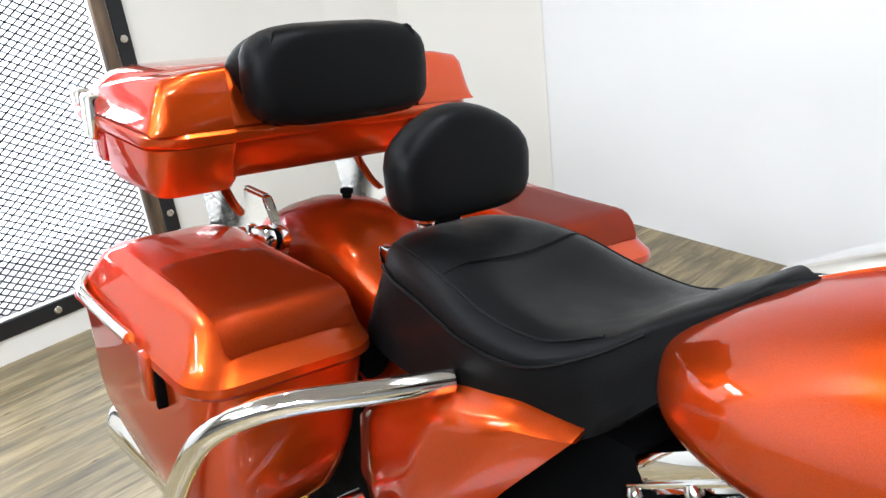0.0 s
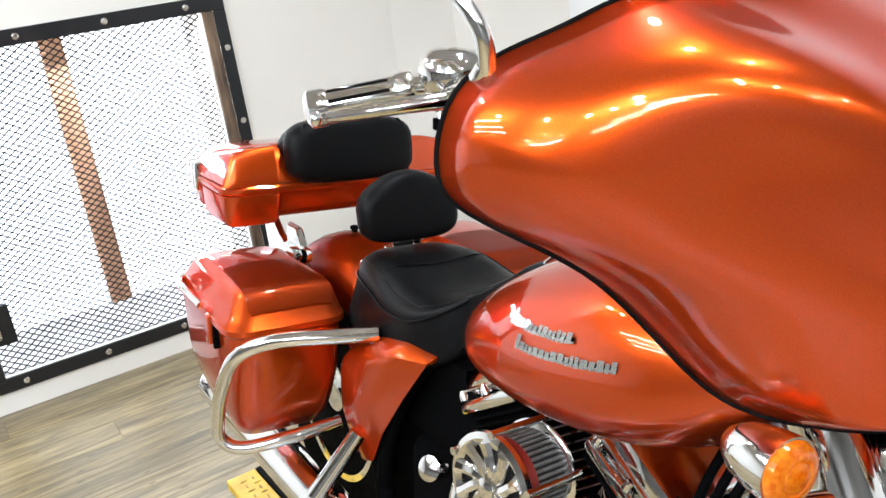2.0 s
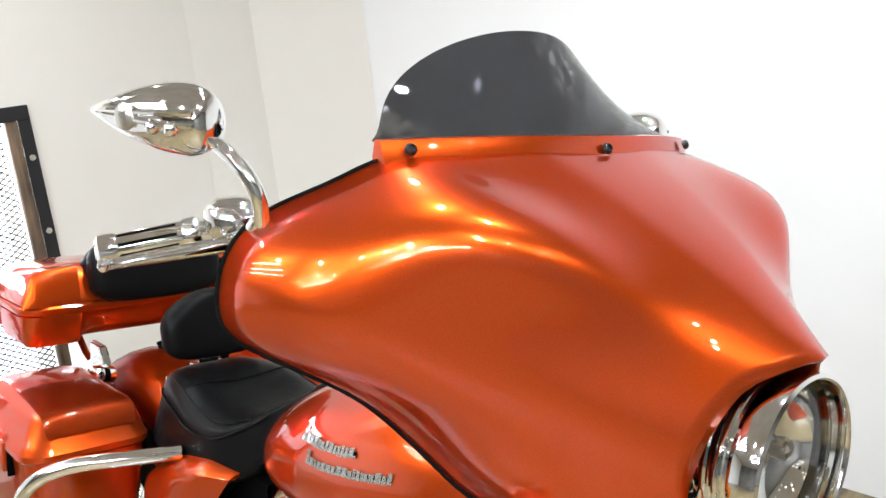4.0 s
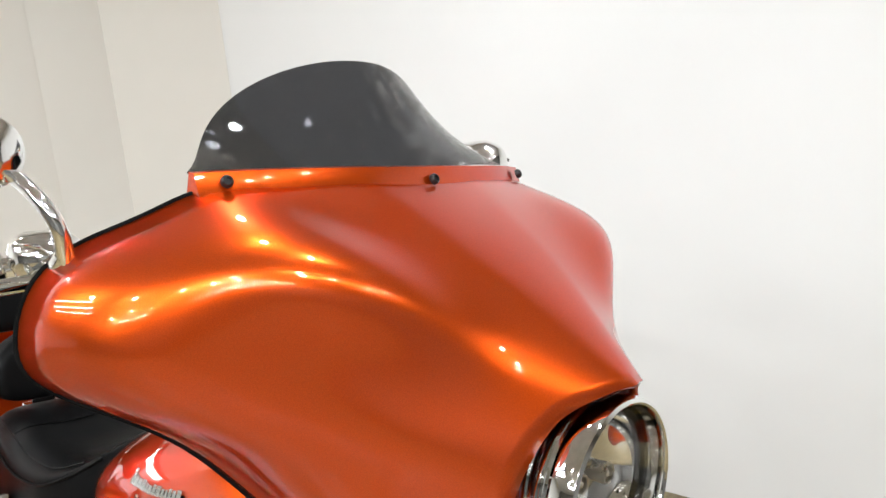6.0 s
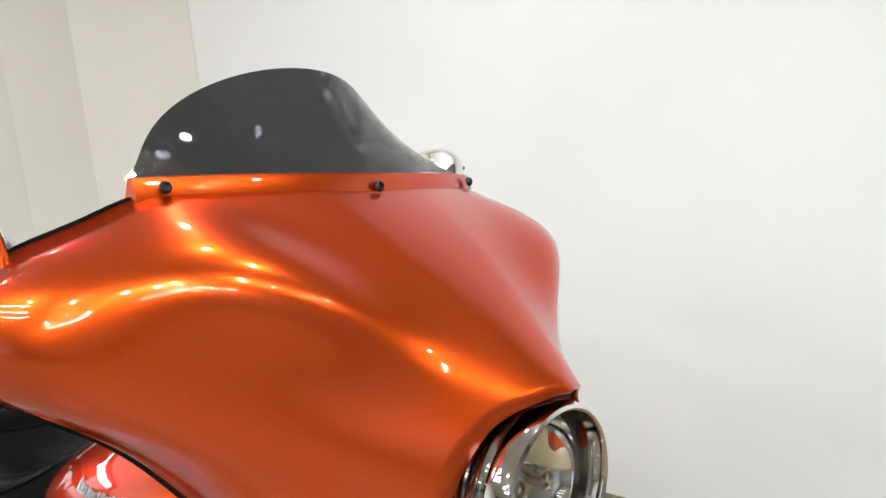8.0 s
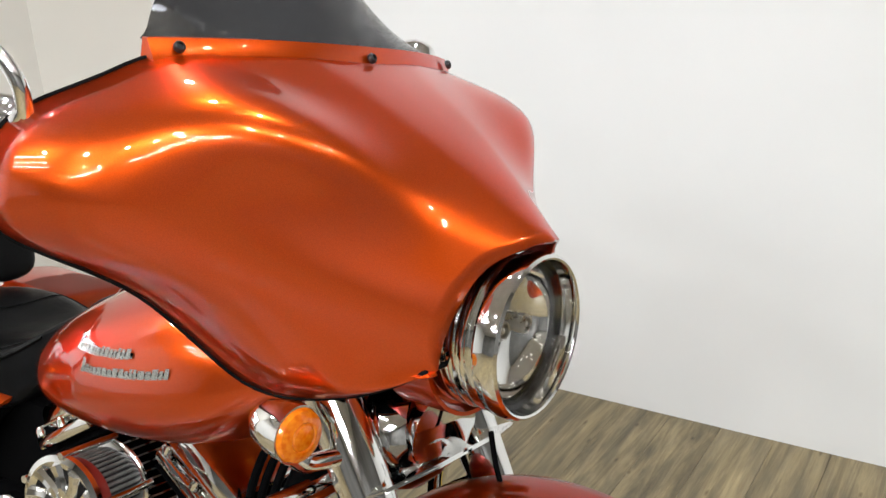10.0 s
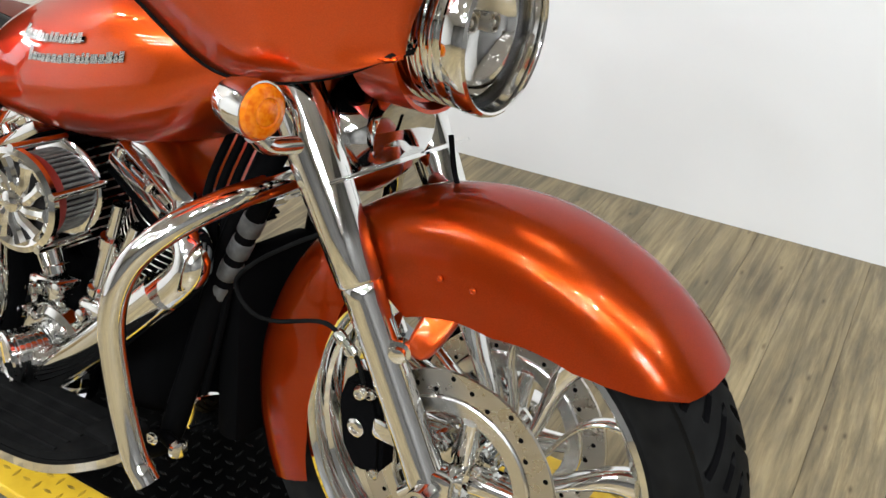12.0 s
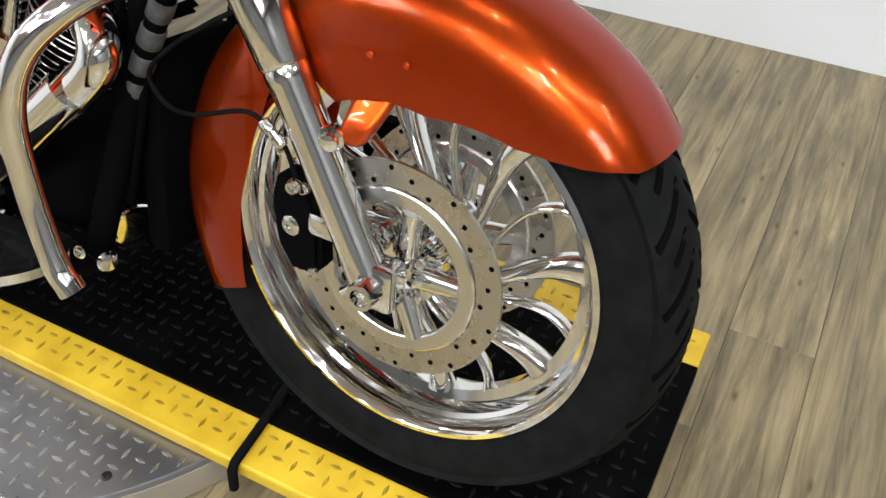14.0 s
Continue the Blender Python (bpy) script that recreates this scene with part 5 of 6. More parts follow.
# chrome carrier below the trunk
for s in (-1, 1):
    bm = bmesh.new()
    out = [(-1.77, 0.705), (-1.70, 0.705), (-1.682, 0.685), (-1.660, 0.664), (-1.624, 0.650), (-1.600, 0.660), (-1.594, 0.682), (-1.61, 0.705), (-1.545, 0.705), (-1.520, 0.672), (-1.500, 0.632), (-1.506, 0.592), (-1.56, 0.572), (-1.66, 0.562), (-1.71, 0.572), (-1.728, 0.625)]
    plate(bm, [(x, s * 0.118, z) for x, z in out], (0, s, 0), 0.016)
    bmesh.ops.bevel(bm, geom=list(bm.edges), offset=0.004, segments=3, affect="EDGES")
    carrier = part("carrier_bracket", bm, CHROME, bike, "polished detachable trunk carrier")
    bm = bmesh.new()
    plate(bm, [(-1.82, s * 0.12, 0.528), (-1.70, s * 0.12, 0.558), (-1.52, s * 0.12, 0.610), (-1.505, s * 0.12, 0.624), (-1.53, s * 0.12, 0.628), (-1.70, s * 0.12, 0.580), (-1.82, s * 0.12, 0.544)], (0, s, 0), 0.045)
    bmesh.ops.bevel(bm, geom=list(bm.edges), offset=0.003, segments=2, affect="EDGES")
    part("carrier_foot", bm, CHROME, carrier)
    for x, z, r in ((-1.662, 0.607, 0.017), (-1.515, 0.650, 0.020)):
        part("docking_bush", turned([(0.4 * r, -0.026), (0.9 * r, -0.024), (1.05 * r, -0.014), (1.05 * r, -0.008), (0.7 * r, -0.006), (0.7 * r, 0.004), (1.05 * r, 0.006), (1.05 * r, 0.018), (0.85 * r, 0.023), (0.5 * r, 0.024), (0.45 * r, 0.020), (0.1 * r, 0.020)], axis((x, s * 0.142, z), (0.25, s, 0.15)), 24), CHROME, carrier)
        part("bush_rubber", turned([(0.72 * r, -0.007), (0.80 * r, -0.004), (0.80 * r, 0.002), (0.72 * r, 0.005)], axis((x, s * 0.142, z), (0.25, s, 0.15)), 20), BLACK, carrier)
    part("lock_pin", turned([(0.005, -0.030), (0.009, -0.028), (0.009, -0.012), (0.0065, -0.010), (0.0065, 0.016), (0.010, 0.018), (0.010, 0.028), (0.004, 0.031)], axis((-1.613, s * 0.150, 0.612), (-0.1, 0.1 * s, 1)), 18), CHROME, carrier)
    part("lock_bar", rodded((-1.66, s * 0.135, 0.600), (-1.515, s * 0.135, 0.640), 0.009, 14, 0.009), CHROME, carrier)
    part("lock_lever", loft([[(x, s * (0.152 + 0.004 * math.cos(a)), z + h * math.sin(a)) for a in (2 * math.pi * k / 12 for k in range(12))] for x, z, h in ((-1.60, 0.618, 0.008), (-1.57, 0.630, 0.014), (-1.545, 0.640, 0.013), (-1.525, 0.646, 0.006))], 3), CHROME, carrier)

# -- saddlebags --
def saddlebag(s):
    def ring(z, x0, x1, y0, y1, r, n=5):
        pts = []
        for cx, cy, a0 in ((x1 - r, y1 - r, 0), (x0 + r, y1 - r, 90), (x0 + r, y0 + r, 180), (x1 - r, y0 + r, 270)):
            for k in range(n + 1):
                a = radians(a0 + 90 * k / n)
                pts.append((cx + r * math.cos(a), s * (cy + r * math.sin(a)), z))
        return pts

    def build(levels):
        bm = bmesh.new()
        skin(bm, [[bm.verts.new(p) for p in ring(*row)] for row in levels])
        return bm

    bag = part("saddlebag", build([(0.345, -1.43, -1.36, 0.18, 0.325, 0.03), (0.352, -1.45, -1.335, 0.17, 0.338, 0.035), (0.385, -1.53, -1.305, 0.16, 0.352, 0.04), (0.42, -1.60, -1.288, 0.155, 0.358, 0.042), (0.445, -1.635, -1.28, 0.153, 0.361, 0.042), (0.47, -1.645, -1.273, 0.15, 0.363, 0.042), (0.56, -1.650, -1.252, 0.15, 0.368, 0.042), (0.583, -1.650, -1.25, 0.15, 0.370, 0.042)]), PAINT, bike, "glossy orange hard saddlebag", angle=35)
    top = part("lid", build([(0.584, -1.655, -1.243, 0.146, 0.377, 0.045), (0.590, -1.660, -1.238, 0.143, 0.381, 0.047), (0.600, -1.659, -1.239, 0.144, 0.380, 0.047), (0.606, -1.652, -1.245, 0.148, 0.374, 0.045), (0.614, -1.642, -1.252, 0.150, 0.367, 0.043), (0.648, -1.622, -1.270, 0.158, 0.350, 0.042), (0.658, -1.61, -1.281, 0.164, 0.340, 0.044), (0.663, -1.59, -1.30, 0.176, 0.326, 0.044)]), PAINT, bag, "orange saddlebag lid", angle=35)
    # a raised panel lies over the lid's top and folds down its front slope
    bm = bmesh.new()
    rows = []
    for x, y0, y1 in ((-1.466, 0.198, 0.312), (-1.461, 0.186, 0.323), (-1.445, 0.180, 0.328), (-1.39, 0.178, 0.329), (-1.34, 0.174, 0.333), (-1.30, 0.172, 0.336), (-1.289, 0.172, 0.337), (-1.277, 0.172, 0.337), (-1.2665, 0.172, 0.337), (-1.258, 0.174, 0.336), (-1.2545, 0.180, 0.332)):
        z = float(np.interp(x, [-1.30, -1.289, -1.277, -1.2665, -1.258, -1.2545], [0.6660, 0.6650, 0.661, 0.650, 0.634, 0.627]))
        rows.append([bm.verts.new((x, s * (y0 + (y1 - y0) * k / 8), z - 0.0035 * (2 * k / 8 - 1) ** 6)) for k in range(9)])
    skin(bm, rows, False, closed=False)
    bmesh.ops.solidify(bm, geom=list(bm.faces), thickness=-0.007 if s > 0 else 0.007)
    part("speaker_panel", bm, LIDPAD, top, "darker raised panel on the lid", angle=50)
    part("latch", boxed((-1.385, s * 0.379 - 0.007, 0.545), (-1.358, s * 0.379 + 0.007, 0.602), 0.004), PAINT, bag)
    part("latch_gap", boxed((-1.357, s * 0.373 - 0.006, 0.538), (-1.350, s * 0.373 + 0.006, 0.60), 0.001), BLACK, bag)
    part("chrome_rail", tubed([(-1.40, s * 0.387, 0.612), (-1.48, s * 0.39, 0.616), (-1.57, s * 0.385, 0.616), (-1.63, s * 0.36, 0.612)], 0.007, 10), CHROME, bag)
    return bag


saddlebag(-1)
saddlebag(1)

# -- side covers --
def side_cover():
    bm = bmesh.new()
    rows = [[(-0.948, 0.622), (-1.01, 0.640), (-1.09, 0.630), (-1.2, 0.58), (-1.28, 0.53)],
            [(-0.938, 0.606), (-1.01, 0.604), (-1.10, 0.580), (-1.21, 0.535), (-1.285, 0.48)],
            [(-1.02, 0.512), (-1.07, 0.500), (-1.13, 0.470), (-1.22, 0.43), (-1.285, 0.40)],
            [(-1.10, 0.412), (-1.135, 0.400), (-1.17, 0.380), (-1.225, 0.35), (-1.278, 0.335)],
            [(-1.158, 0.330), (-1.18, 0.322), (-1.205, 0.315), (-1.235, 0.31), (-1.265, 0.305)]]
    depth = [[0.088, 0.096, 0.104, 0.108, 0.100], [0.146, 0.182, 0.194, 0.182, 0.150], [0.150, 0.182, 0.192, 0.180, 0.15], [0.152, 0.166, 0.170, 0.158, 0.135], [0.144, 0.148, 0.146, 0.138, 0.12]]
    g = [[bm.verts.new((x, -y, z)) for (x, z), y in zip(r, d)] for r, d in zip(rows, depth)]
    for a, b in zip(g, g[1:]):
        for k in range(4):
            bm.faces.new((a[k], a[k + 1], b[k + 1], b[k]))
    bmesh.ops.subdivide_edges(bm, edges=list(bm.edges), cuts=5, use_grid_fill=True)
    inside = [v for v in bm.verts if not v.is_boundary]
    for _ in range(4):
        bmesh.ops.smooth_vert(bm, verts=inside, factor=0.5, use_axis_x=True, use_axis_y=True, use_axis_z=True)
    bmesh.ops.solidify(bm, geom=list(bm.faces), thickness=0.006)
    return bm


both("side_cover", side_cover, PAINT, "glossy orange side cover")

# -- guard bars --
far_bar = both("rear_guard_bar", lambda: tubed([(-1.10, -0.155, 0.607), (-1.13, -0.23, 0.606), (-1.18, -0.32, 0.598), (-1.225, -0.372, 0.565), (-1.27, -0.388, 0.50), (-1.32, -0.390, 0.41), (-1.345, -0.380, 0.355), (-1.325, -0.345, 0.335), (-1.29, -0.26, 0.352), (-1.27, -0.16, 0.37)], 0.0138, 16), CHROME, "curved chrome saddlebag guard bar")[1]
far_bar.location = (0, -0.028, -0.014)
both("front_guard_bar", lambda: tubed([(-0.285, -0.05, 0.655), (-0.285, -0.10, 0.653), (-0.298, -0.165, 0.643), (-0.322, -0.228, 0.617), (-0.352, -0.265, 0.57), (-0.368, -0.278, 0.50), (-0.362, -0.276, 0.41), (-0.340, -0.275, 0.325), (-0.322, -0.274, 0.296), (-0.315, -0.273, 0.286)], 0.0165, 16), CHROME, "curved chrome engine guard bar")

# -- frame --
def frame_tubes():
    bm = bmesh.new()
    for s in (-1, 1):
        tube(bm, [(-0.30, s * 0.06, 0.72), (-0.36, s * 0.09, 0.55), (-0.42, s * 0.12, 0.30), (-0.47, s * 0.125, 0.19), (-0.60, s * 0.125, 0.165), (-1.05, s * 0.125, 0.17), (-1.15, s * 0.12, 0.25), (-1.20, s * 0.11, 0.42), (-1.17, s * 0.10, 0.58)], 0.019, 12)
        tube(bm, [(-0.92, s * 0.09, 0.645), (-1.02, s * 0.12, 0.55), (-1.12, s * 0.125, 0.40), (-1.16, s * 0.12, 0.27)], 0.016, 12)
    tube(bm, [(-0.27, 0, 0.82), (-0.5, 0, 0.68), (-0.85, 0, 0.64), (-1.2, 0, 0.60)], 0.03, 12)
    rod(bm, (-0.20, 0, 0.66), (-0.32, 0, 0.90), 0.035, 16)
    return bm


part("frame", frame_tubes(), BLACK, bike, "black tubular frame")

# -- engine --
CRANK = Vector((-0.667, 0, 0.297))


def cylinder(tilt, name):
    way = Vector((math.sin(radians(tilt)), 0, math.cos(radians(tilt))))
    m = axis(CRANK + way * 0.08, way)
    jug = part(name, turned([(0.05, 0.0), (0.05, 0.22)], m, 32), ENGINE, bike, "finned black engine cylinder")
    for k in range(11):
        h = 0.055 + 0.0135 * k
        r = 0.078 + (0.006 if k > 7 else 0)
        bm = bmesh.new()
        lathe(bm, [(0.048, h), (r, h), (r + 0.001, h + 0.0014), (r, h + 0.0028), (0.048, h + 0.0028)], m, 36)
        fin = part("fin", bm, ENGINE, jug, "black cooling fin with a machined edge")
        fin.data.materials.append(STEEL)
        for f in fin.data.polygons:
            if abs(f.normal.dot(way)) < 0.75:
                f.material_index = 1
    side = Vector((0, -1, 0))
    fwd = way.cross(side)
    upright = Matrix.Translation(CRANK + way * 0.08) @ Matrix(((fwd.x, side.x, way.x), (fwd.y, side.y, way.y), (fwd.z, side.z, way.z))).to_4x4()

    def block(name, a, b, bev, mat):
        ob = part(name, boxed(a, b, bev, 2), mat, jug)
        ob.matrix_local = upright
        return ob
    for k in range(2):
        block("head_fin", (-0.084, -0.10, 0.203 + 0.012 * k), (0.084, 0.10, 0.207 + 0.012 * k), 0.001, ENGINE)
    block("head", (-0.065, -0.088, 0.20), (0.065, 0.088, 0.228), 0.008, ENGINE)
    block("rocker_base", (-0.082, -0.112, 0.228), (0.082, 0.112, 0.250), 0.006, CHROME)
    block("rocker_cover", (-0.072, -0.102, 0.250), (0.072, 0.102, 0.298), 0.016, CHROME)
    block("cover_rib", (-0.078, -0.106, 0.262), (0.078, 0.106, 0.268), 0.002, CHROME)
    for a in (-0.070, 0.0, 0.070):
        for c in (-0.104, 0.104):
            b = part("cover_bolt", bolt(bmesh.new(), (a, c, 0.250), (0, 0, 1), 0.009, 0.016), CHROME, jug)
            b.matrix_local = upright
    return jug


cylinder(29, "front_cylinder")
cylinder(-29, "rear_cylinder")
part("crankcase", loft([[(x, w * math.cos(a), 0.285 + h * math.sin(a)) for a in (2 * math.pi * k / 28 for k in range(28))] for x, w, h in ((-0.83, 0.06, 0.06), (-0.80, 0.12, 0.10), (-0.70, 0.14, 0.12), (-0.60, 0.14, 0.12), (-0.50, 0.12, 0.10), (-0.46, 0.07, 0.06))], 3), ENGINE, bike, "black engine crankcase")
part("gearbox", boxed((-1.06, -0.12, 0.19), (-0.82, 0.12, 0.43), 0.03, 3), ENGINE, bike)
cam_cover = part("cam_cover", turned([(0.075, 0.0), (0.085, 0.012), (0.082, 0.030), (0.072, 0.036), (0.066, 0.034), (0.045, 0.040), (0.010, 0.042)], axis((-0.655, -0.135, 0.285), (0, -1, 0)), 40), CHROME, bike, "polished cam cover")
for k in range(6):
    a = 2 * math.pi * k / 6
    part("cover_bolt", bolt(bmesh.new(), (-0.655 + 0.068 * math.cos(a), -0.170, 0.285 + 0.068 * math.sin(a)), (0, -1, 0), 0.007, 0.006), CHROME, cam_cover)
ribbed = [(0.020, -0.040), (0.040, -0.038)]
for k in range(6):
    h = -0.034 + 0.0085 * k
    ribbed += [(0.0405, h), (0.0405, h + 0.0045), (0.0375, h + 0.0052), (0.0375, h + 0.0080)]
ribbed += [(0.041, 0.018), (0.0425, 0.021), (0.0425, 0.026), (0.039, 0.029), (0.030, 0.030), (0.028, 0.028), (0.004, 0.029)]
timer = part("timer_cover", turned(ribbed, axis((-0.685, -0.195, 0.290), (-0.25, -0.95, -0.05)), 40), CHROME, bike, "ribbed chrome timer cover", angle=25)
for k in range(5):
    m = axis((-0.685, -0.195, 0.290), (-0.25, -0.95, -0.05))
    a = 2 * math.pi * k / 5 + 0.4
    part("cover_screw", bolt(bmesh.new(), m @ Vector((0.034 * math.cos(a), 0.034 * math.sin(a), 0.029)), (-0.25, -0.95, -0.05), 0.004, 0.003), STEEL, timer)
for x, z in ((-0.60, 0.372), (-0.655, 0.395), (-0.72, 0.372), (-0.575, 0.325), (-0.745, 0.325)):
    part("engine_bolt", turned([(0.012, -0.012), (0.012, 0.004), (0.009, 0.009), (0.004, 0.010)], axis((x, -0.150, z), (0.1, -1, 0.15)), 14), CHROME, bike)
for (x, z), way in (((-0.585, 0.385), (0.42, -0.35, 0.84)), ((-0.60, 0.40), (0.30, -0.35, 0.88)), ((-0.695, 0.40), (-0.30, -0.35, 0.88)), ((-0.71, 0.385), (-0.42, -0.35, 0.84))):
    w = Vector((way[0], 0, way[2])).normalized()
    part("pushrod_tube", turned([(0.018, 0.0), (0.018, 0.012), (0.0125, 0.014), (0.0125, 0.085), (0.0165, 0.087), (0.0165, 0.105), (0.010, 0.107), (0.010, 0.165)], axis((x, -0.122, z), w), 20), CHROME, bike)
part("lifter_block", boxed((-0.62, -0.150, 0.335), (-0.54, -0.10, 0.395), 0.012, 3), CHROME, bike)
part("lifter_block", boxed((-0.74, -0.150, 0.335), (-0.66, -0.10, 0.395), 0.012, 3), CHROME, bike)
part("oil_filter", turned([(0.03, -0.07), (0.038, -0.065), (0.038, 0.0), (0.034, 0.008), (0.01, 0.010)], axis((-0.45, -0.05, 0.22), (1, -0.3, 0)), 28), CHROME, bike)
part("breather_cap", turned([(0.010, -0.02), (0.020, -0.016), (0.026, 0.0), (0.021, 0.016), (0.010, 0.021)], axis((-0.882, -0.165, 0.452), (0.4, -1, 0.4)), 24), CHROME, bike)

# -- air cleaner --
PLEAT = material("grey_filter_pleats", (0.11, 0.11, 0.10), 0.6)
vary(PLEAT, 60.0, (0.07, 0.07, 0.065), (0.15, 0.15, 0.14))
AIR = axis((-0.632, -0.182, 0.562), (0.16, -1, 0.05)) @ Matrix.Scale(0.92, 4)
air = part("air_cleaner", turned([(0.066, -0.05), (0.074, -0.046), (0.076, -0.040), (0.070, -0.036)], AIR, 48), CHROME, bike, "round open air cleaner with a chrome spoked cover")
part("filter_core", turned([(0.060, -0.037), (0.060, 0.042), (0.03, 0.043)], AIR, 48), material("dark_filter_core", (0.012, 0.010, 0.010), 0.8), air, "dark filter element")
part("gauze_band", turned([(0.0645, 0.018), (0.0655, 0.020), (0.0655, 0.040), (0.0645, 0.042)], AIR, 56, closed=True), material("red_gauze", (0.22, 0.015, 0.008), 0.6), air, "red filter gauze")
bm = bmesh.new()
for k in range(44):
    a = 2 * math.pi * k / 44
    rod(bm, AIR @ Vector((0.0620 * math.cos(a), 0.0620 * math.sin(a), -0.036)), AIR @ Vector((0.0620 * math.cos(a), 0.0620 * math.sin(a), 0.020)), 0.0024, 6)
tagged(part("filter_pleats", bm, PLEAT, air), kind="stuff")
part("cover_ring", turned([(0.058, 0.044), (0.076, 0.042), (0.080, 0.046), (0.079, 0.054), (0.070, 0.057), (0.060, 0.053)], AIR, 56, closed=True), CHROME, air)
part("cover_hub", turned([(0.012, 0.046), (0.017, 0.048), (0.016, 0.062), (0.008, 0.066), (0.003, 0.066)], AIR, 24), CHROME, air)
for k in range(10):
    a = 2 * math.pi * k / 10
    pts = [AIR @ Vector((r * math.cos(a + tw), r * math.sin(a + tw), 0.052)) for r, tw in ((0.012, 0), (0.03, 0.25), (0.048, 0.42), (0.064, 0.5))]
    part("cover_spoke", tubed(pts, [0.006, 0.009, 0.0085, 0.011], 8, 4), CHROME, air)
for k in range(5):
    a = 2 * math.pi * k / 5 + 0.3
    part("cover_stud", rodded(AIR @ Vector((0.080 * math.cos(a), 0.080 * math.sin(a), -0.045)), AIR @ Vector((0.080 * math.cos(a), 0.080 * math.sin(a), 0.058)), 0.0055, 10), CHROME, air)

# -- exhaust --
pipes = part("exhaust_pipe", tubed([(-0.455, -0.10, 0.555), (-0.405, -0.13, 0.562), (-0.372, -0.148, 0.540), (-0.385, -0.155, 0.505), (-0.465, -0.165, 0.425), (-0.56, -0.172, 0.335), (-0.68, -0.178, 0.25), (-0.95, -0.185, 0.20), (-1.10, -0.20, 0.215)], 0.026, 18), CHROME, bike, "chrome exhaust pipe")
part("heat_shield", tubed([(-0.41, -0.163, 0.485), (-0.47, -0.170, 0.425), (-0.56, -0.177, 0.340), (-0.64, -0.181, 0.278)], 0.030, 16), CHROME, pipes)
part("exhaust_pipe", tubed([(-0.715, -0.11, 0.525), (-0.742, -0.165, 0.520), (-0.750, -0.190, 0.475), (-0.747, -0.198, 0.40), (-0.762, -0.199, 0.335), (-0.815, -0.198, 0.268), (-0.92, -0.197, 0.225), (-1.10, -0.20, 0.215)], 0.023, 18), CHROME, bike, "chrome exhaust pipe")
part("muffler", turned([(0.025, 0.0), (0.036, 0.06), (0.045, 0.12), (0.047, 0.55), (0.046, 0.78), (0.040, 0.80), (0.034, 0.80)], axis((-1.06, -0.205, 0.215), (-1, -0.06, 0.05)), 32), CHROME, bike, "long chrome muffler")
part("muffler", turned([(0.025, 0.0), (0.036, 0.06), (0.045, 0.12), (0.047, 0.55), (0.046, 0.78), (0.040, 0.80), (0.034, 0.80)], axis((-1.06, 0.205, 0.215), (-1, 0.06, 0.05)), 32), CHROME, bike, "long chrome muffler")

# -- foot boards, pegs, small controls --
def footboard():
    bm = bmesh.new()
    pts = [(-0.40, 0.21), (-0.42, 0.27), (-0.47, 0.315), (-0.56, 0.328), (-0.70, 0.325), (-0.75, 0.30), (-0.76, 0.21), (-0.70, 0.18), (-0.46, 0.18)]
    pts = [(p.x, p.y) for p in smooth_path([(x, y, 0) for x, y in pts + pts[:1]], 5)[:-1]]
    plate(bm, [(x, -y, 0.235 + 0.10 * (x + 0.58)) for x, y in pts], (0, 0, 1), 0.014)
    return bm


for ob, s in zip(both("footboard", footboard, CHROME, "black rubber footboard with a chrome edge", smooth=False), (-1, 1)):
    bm = bmesh.new()
    pts = [(-0.41, 0.21), (-0.43, 0.265), (-0.475, 0.305), (-0.56, 0.318), (-0.69, 0.315), (-0.74, 0.295), (-0.75, 0.21), (-0.69, 0.19), (-0.465, 0.19)]
    pts = [(p.x, p.y) for p in smooth_path([(x, y, 0) for x, y in pts + pts[:1]], 5)[:-1]]
    plate(bm, [(x, s * y, 0.2495 + 0.10 * (x + 0.58)) for x, y in pts], (0, 0, 1), 0.012)
    part("pad", bm, RUBBER, ob, smooth=False)
    bm = bmesh.new()
    for k in range(5):
        y = 0.215 + 0.02 * k
        rod(bm, (-0.70, s * y, 0.2515 + 0.10 * -0.12 + 0.010), (-0.47, s * y, 0.2515 + 0.10 * 0.11 + 0.010), 0.003, 8)
    part("pad_ribs", bm, RUBBER, ob)
pedal = part("brake_pedal", tubed([(-0.60, -0.16, 0.19), (-0.54, -0.17, 0.20), (-0.48, -0.20, 0.235), (-0.445, -0.215, 0.265)], 0.009, 10), CHROME, bike)
part("pedal_pad", boxed((-0.475, -0.25, 0.265), (-0.415, -0.185, 0.282), 0.006), RUBBER, pedal)
both("highway_peg", lambda: tubed([(-0.47, -0.13, 0.215), (-0.43, -0.145, 0.232), (-0.40, -0.155, 0.236)], 0.010, 12), BLACK)
both("peg_end", lambda: turned([(0.006, -0.006), (0.013, -0.004), (0.015, 0.002), (0.012, 0.008), (0.004, 0.010)], axis((-0.392, -0.157, 0.237), (0.9, -0.3, 0.1)), 18), CHROME)
both("peg_bolt", lambda: bolt(bmesh.new(), (-0.44, -0.158, 0.234), (0.2, -1, 0.1), 0.010, 0.008), CHROME)
both("passenger_peg", lambda: rodded((-1.16, -0.17, 0.395), (-1.19, -0.25, 0.27), 0.017, 18, 0.019), CHROME, "folded chrome passenger peg")
both("peg_mount", lambda: tubed([(-1.19, -0.25, 0.265), (-1.15, -0.22, 0.255), (-1.08, -0.17, 0.262)], 0.016, 12), CHROME)
part("side_stand", tubed([(-0.62, 0.14, 0.20), (-0.70, 0.24, 0.10), (-0.735, 0.30, 0.018), (-0.74, 0.33, -0.038)], [0.014, 0.012, 0.012, 0.014], 12), BLACK, bike, "black side stand folded out")
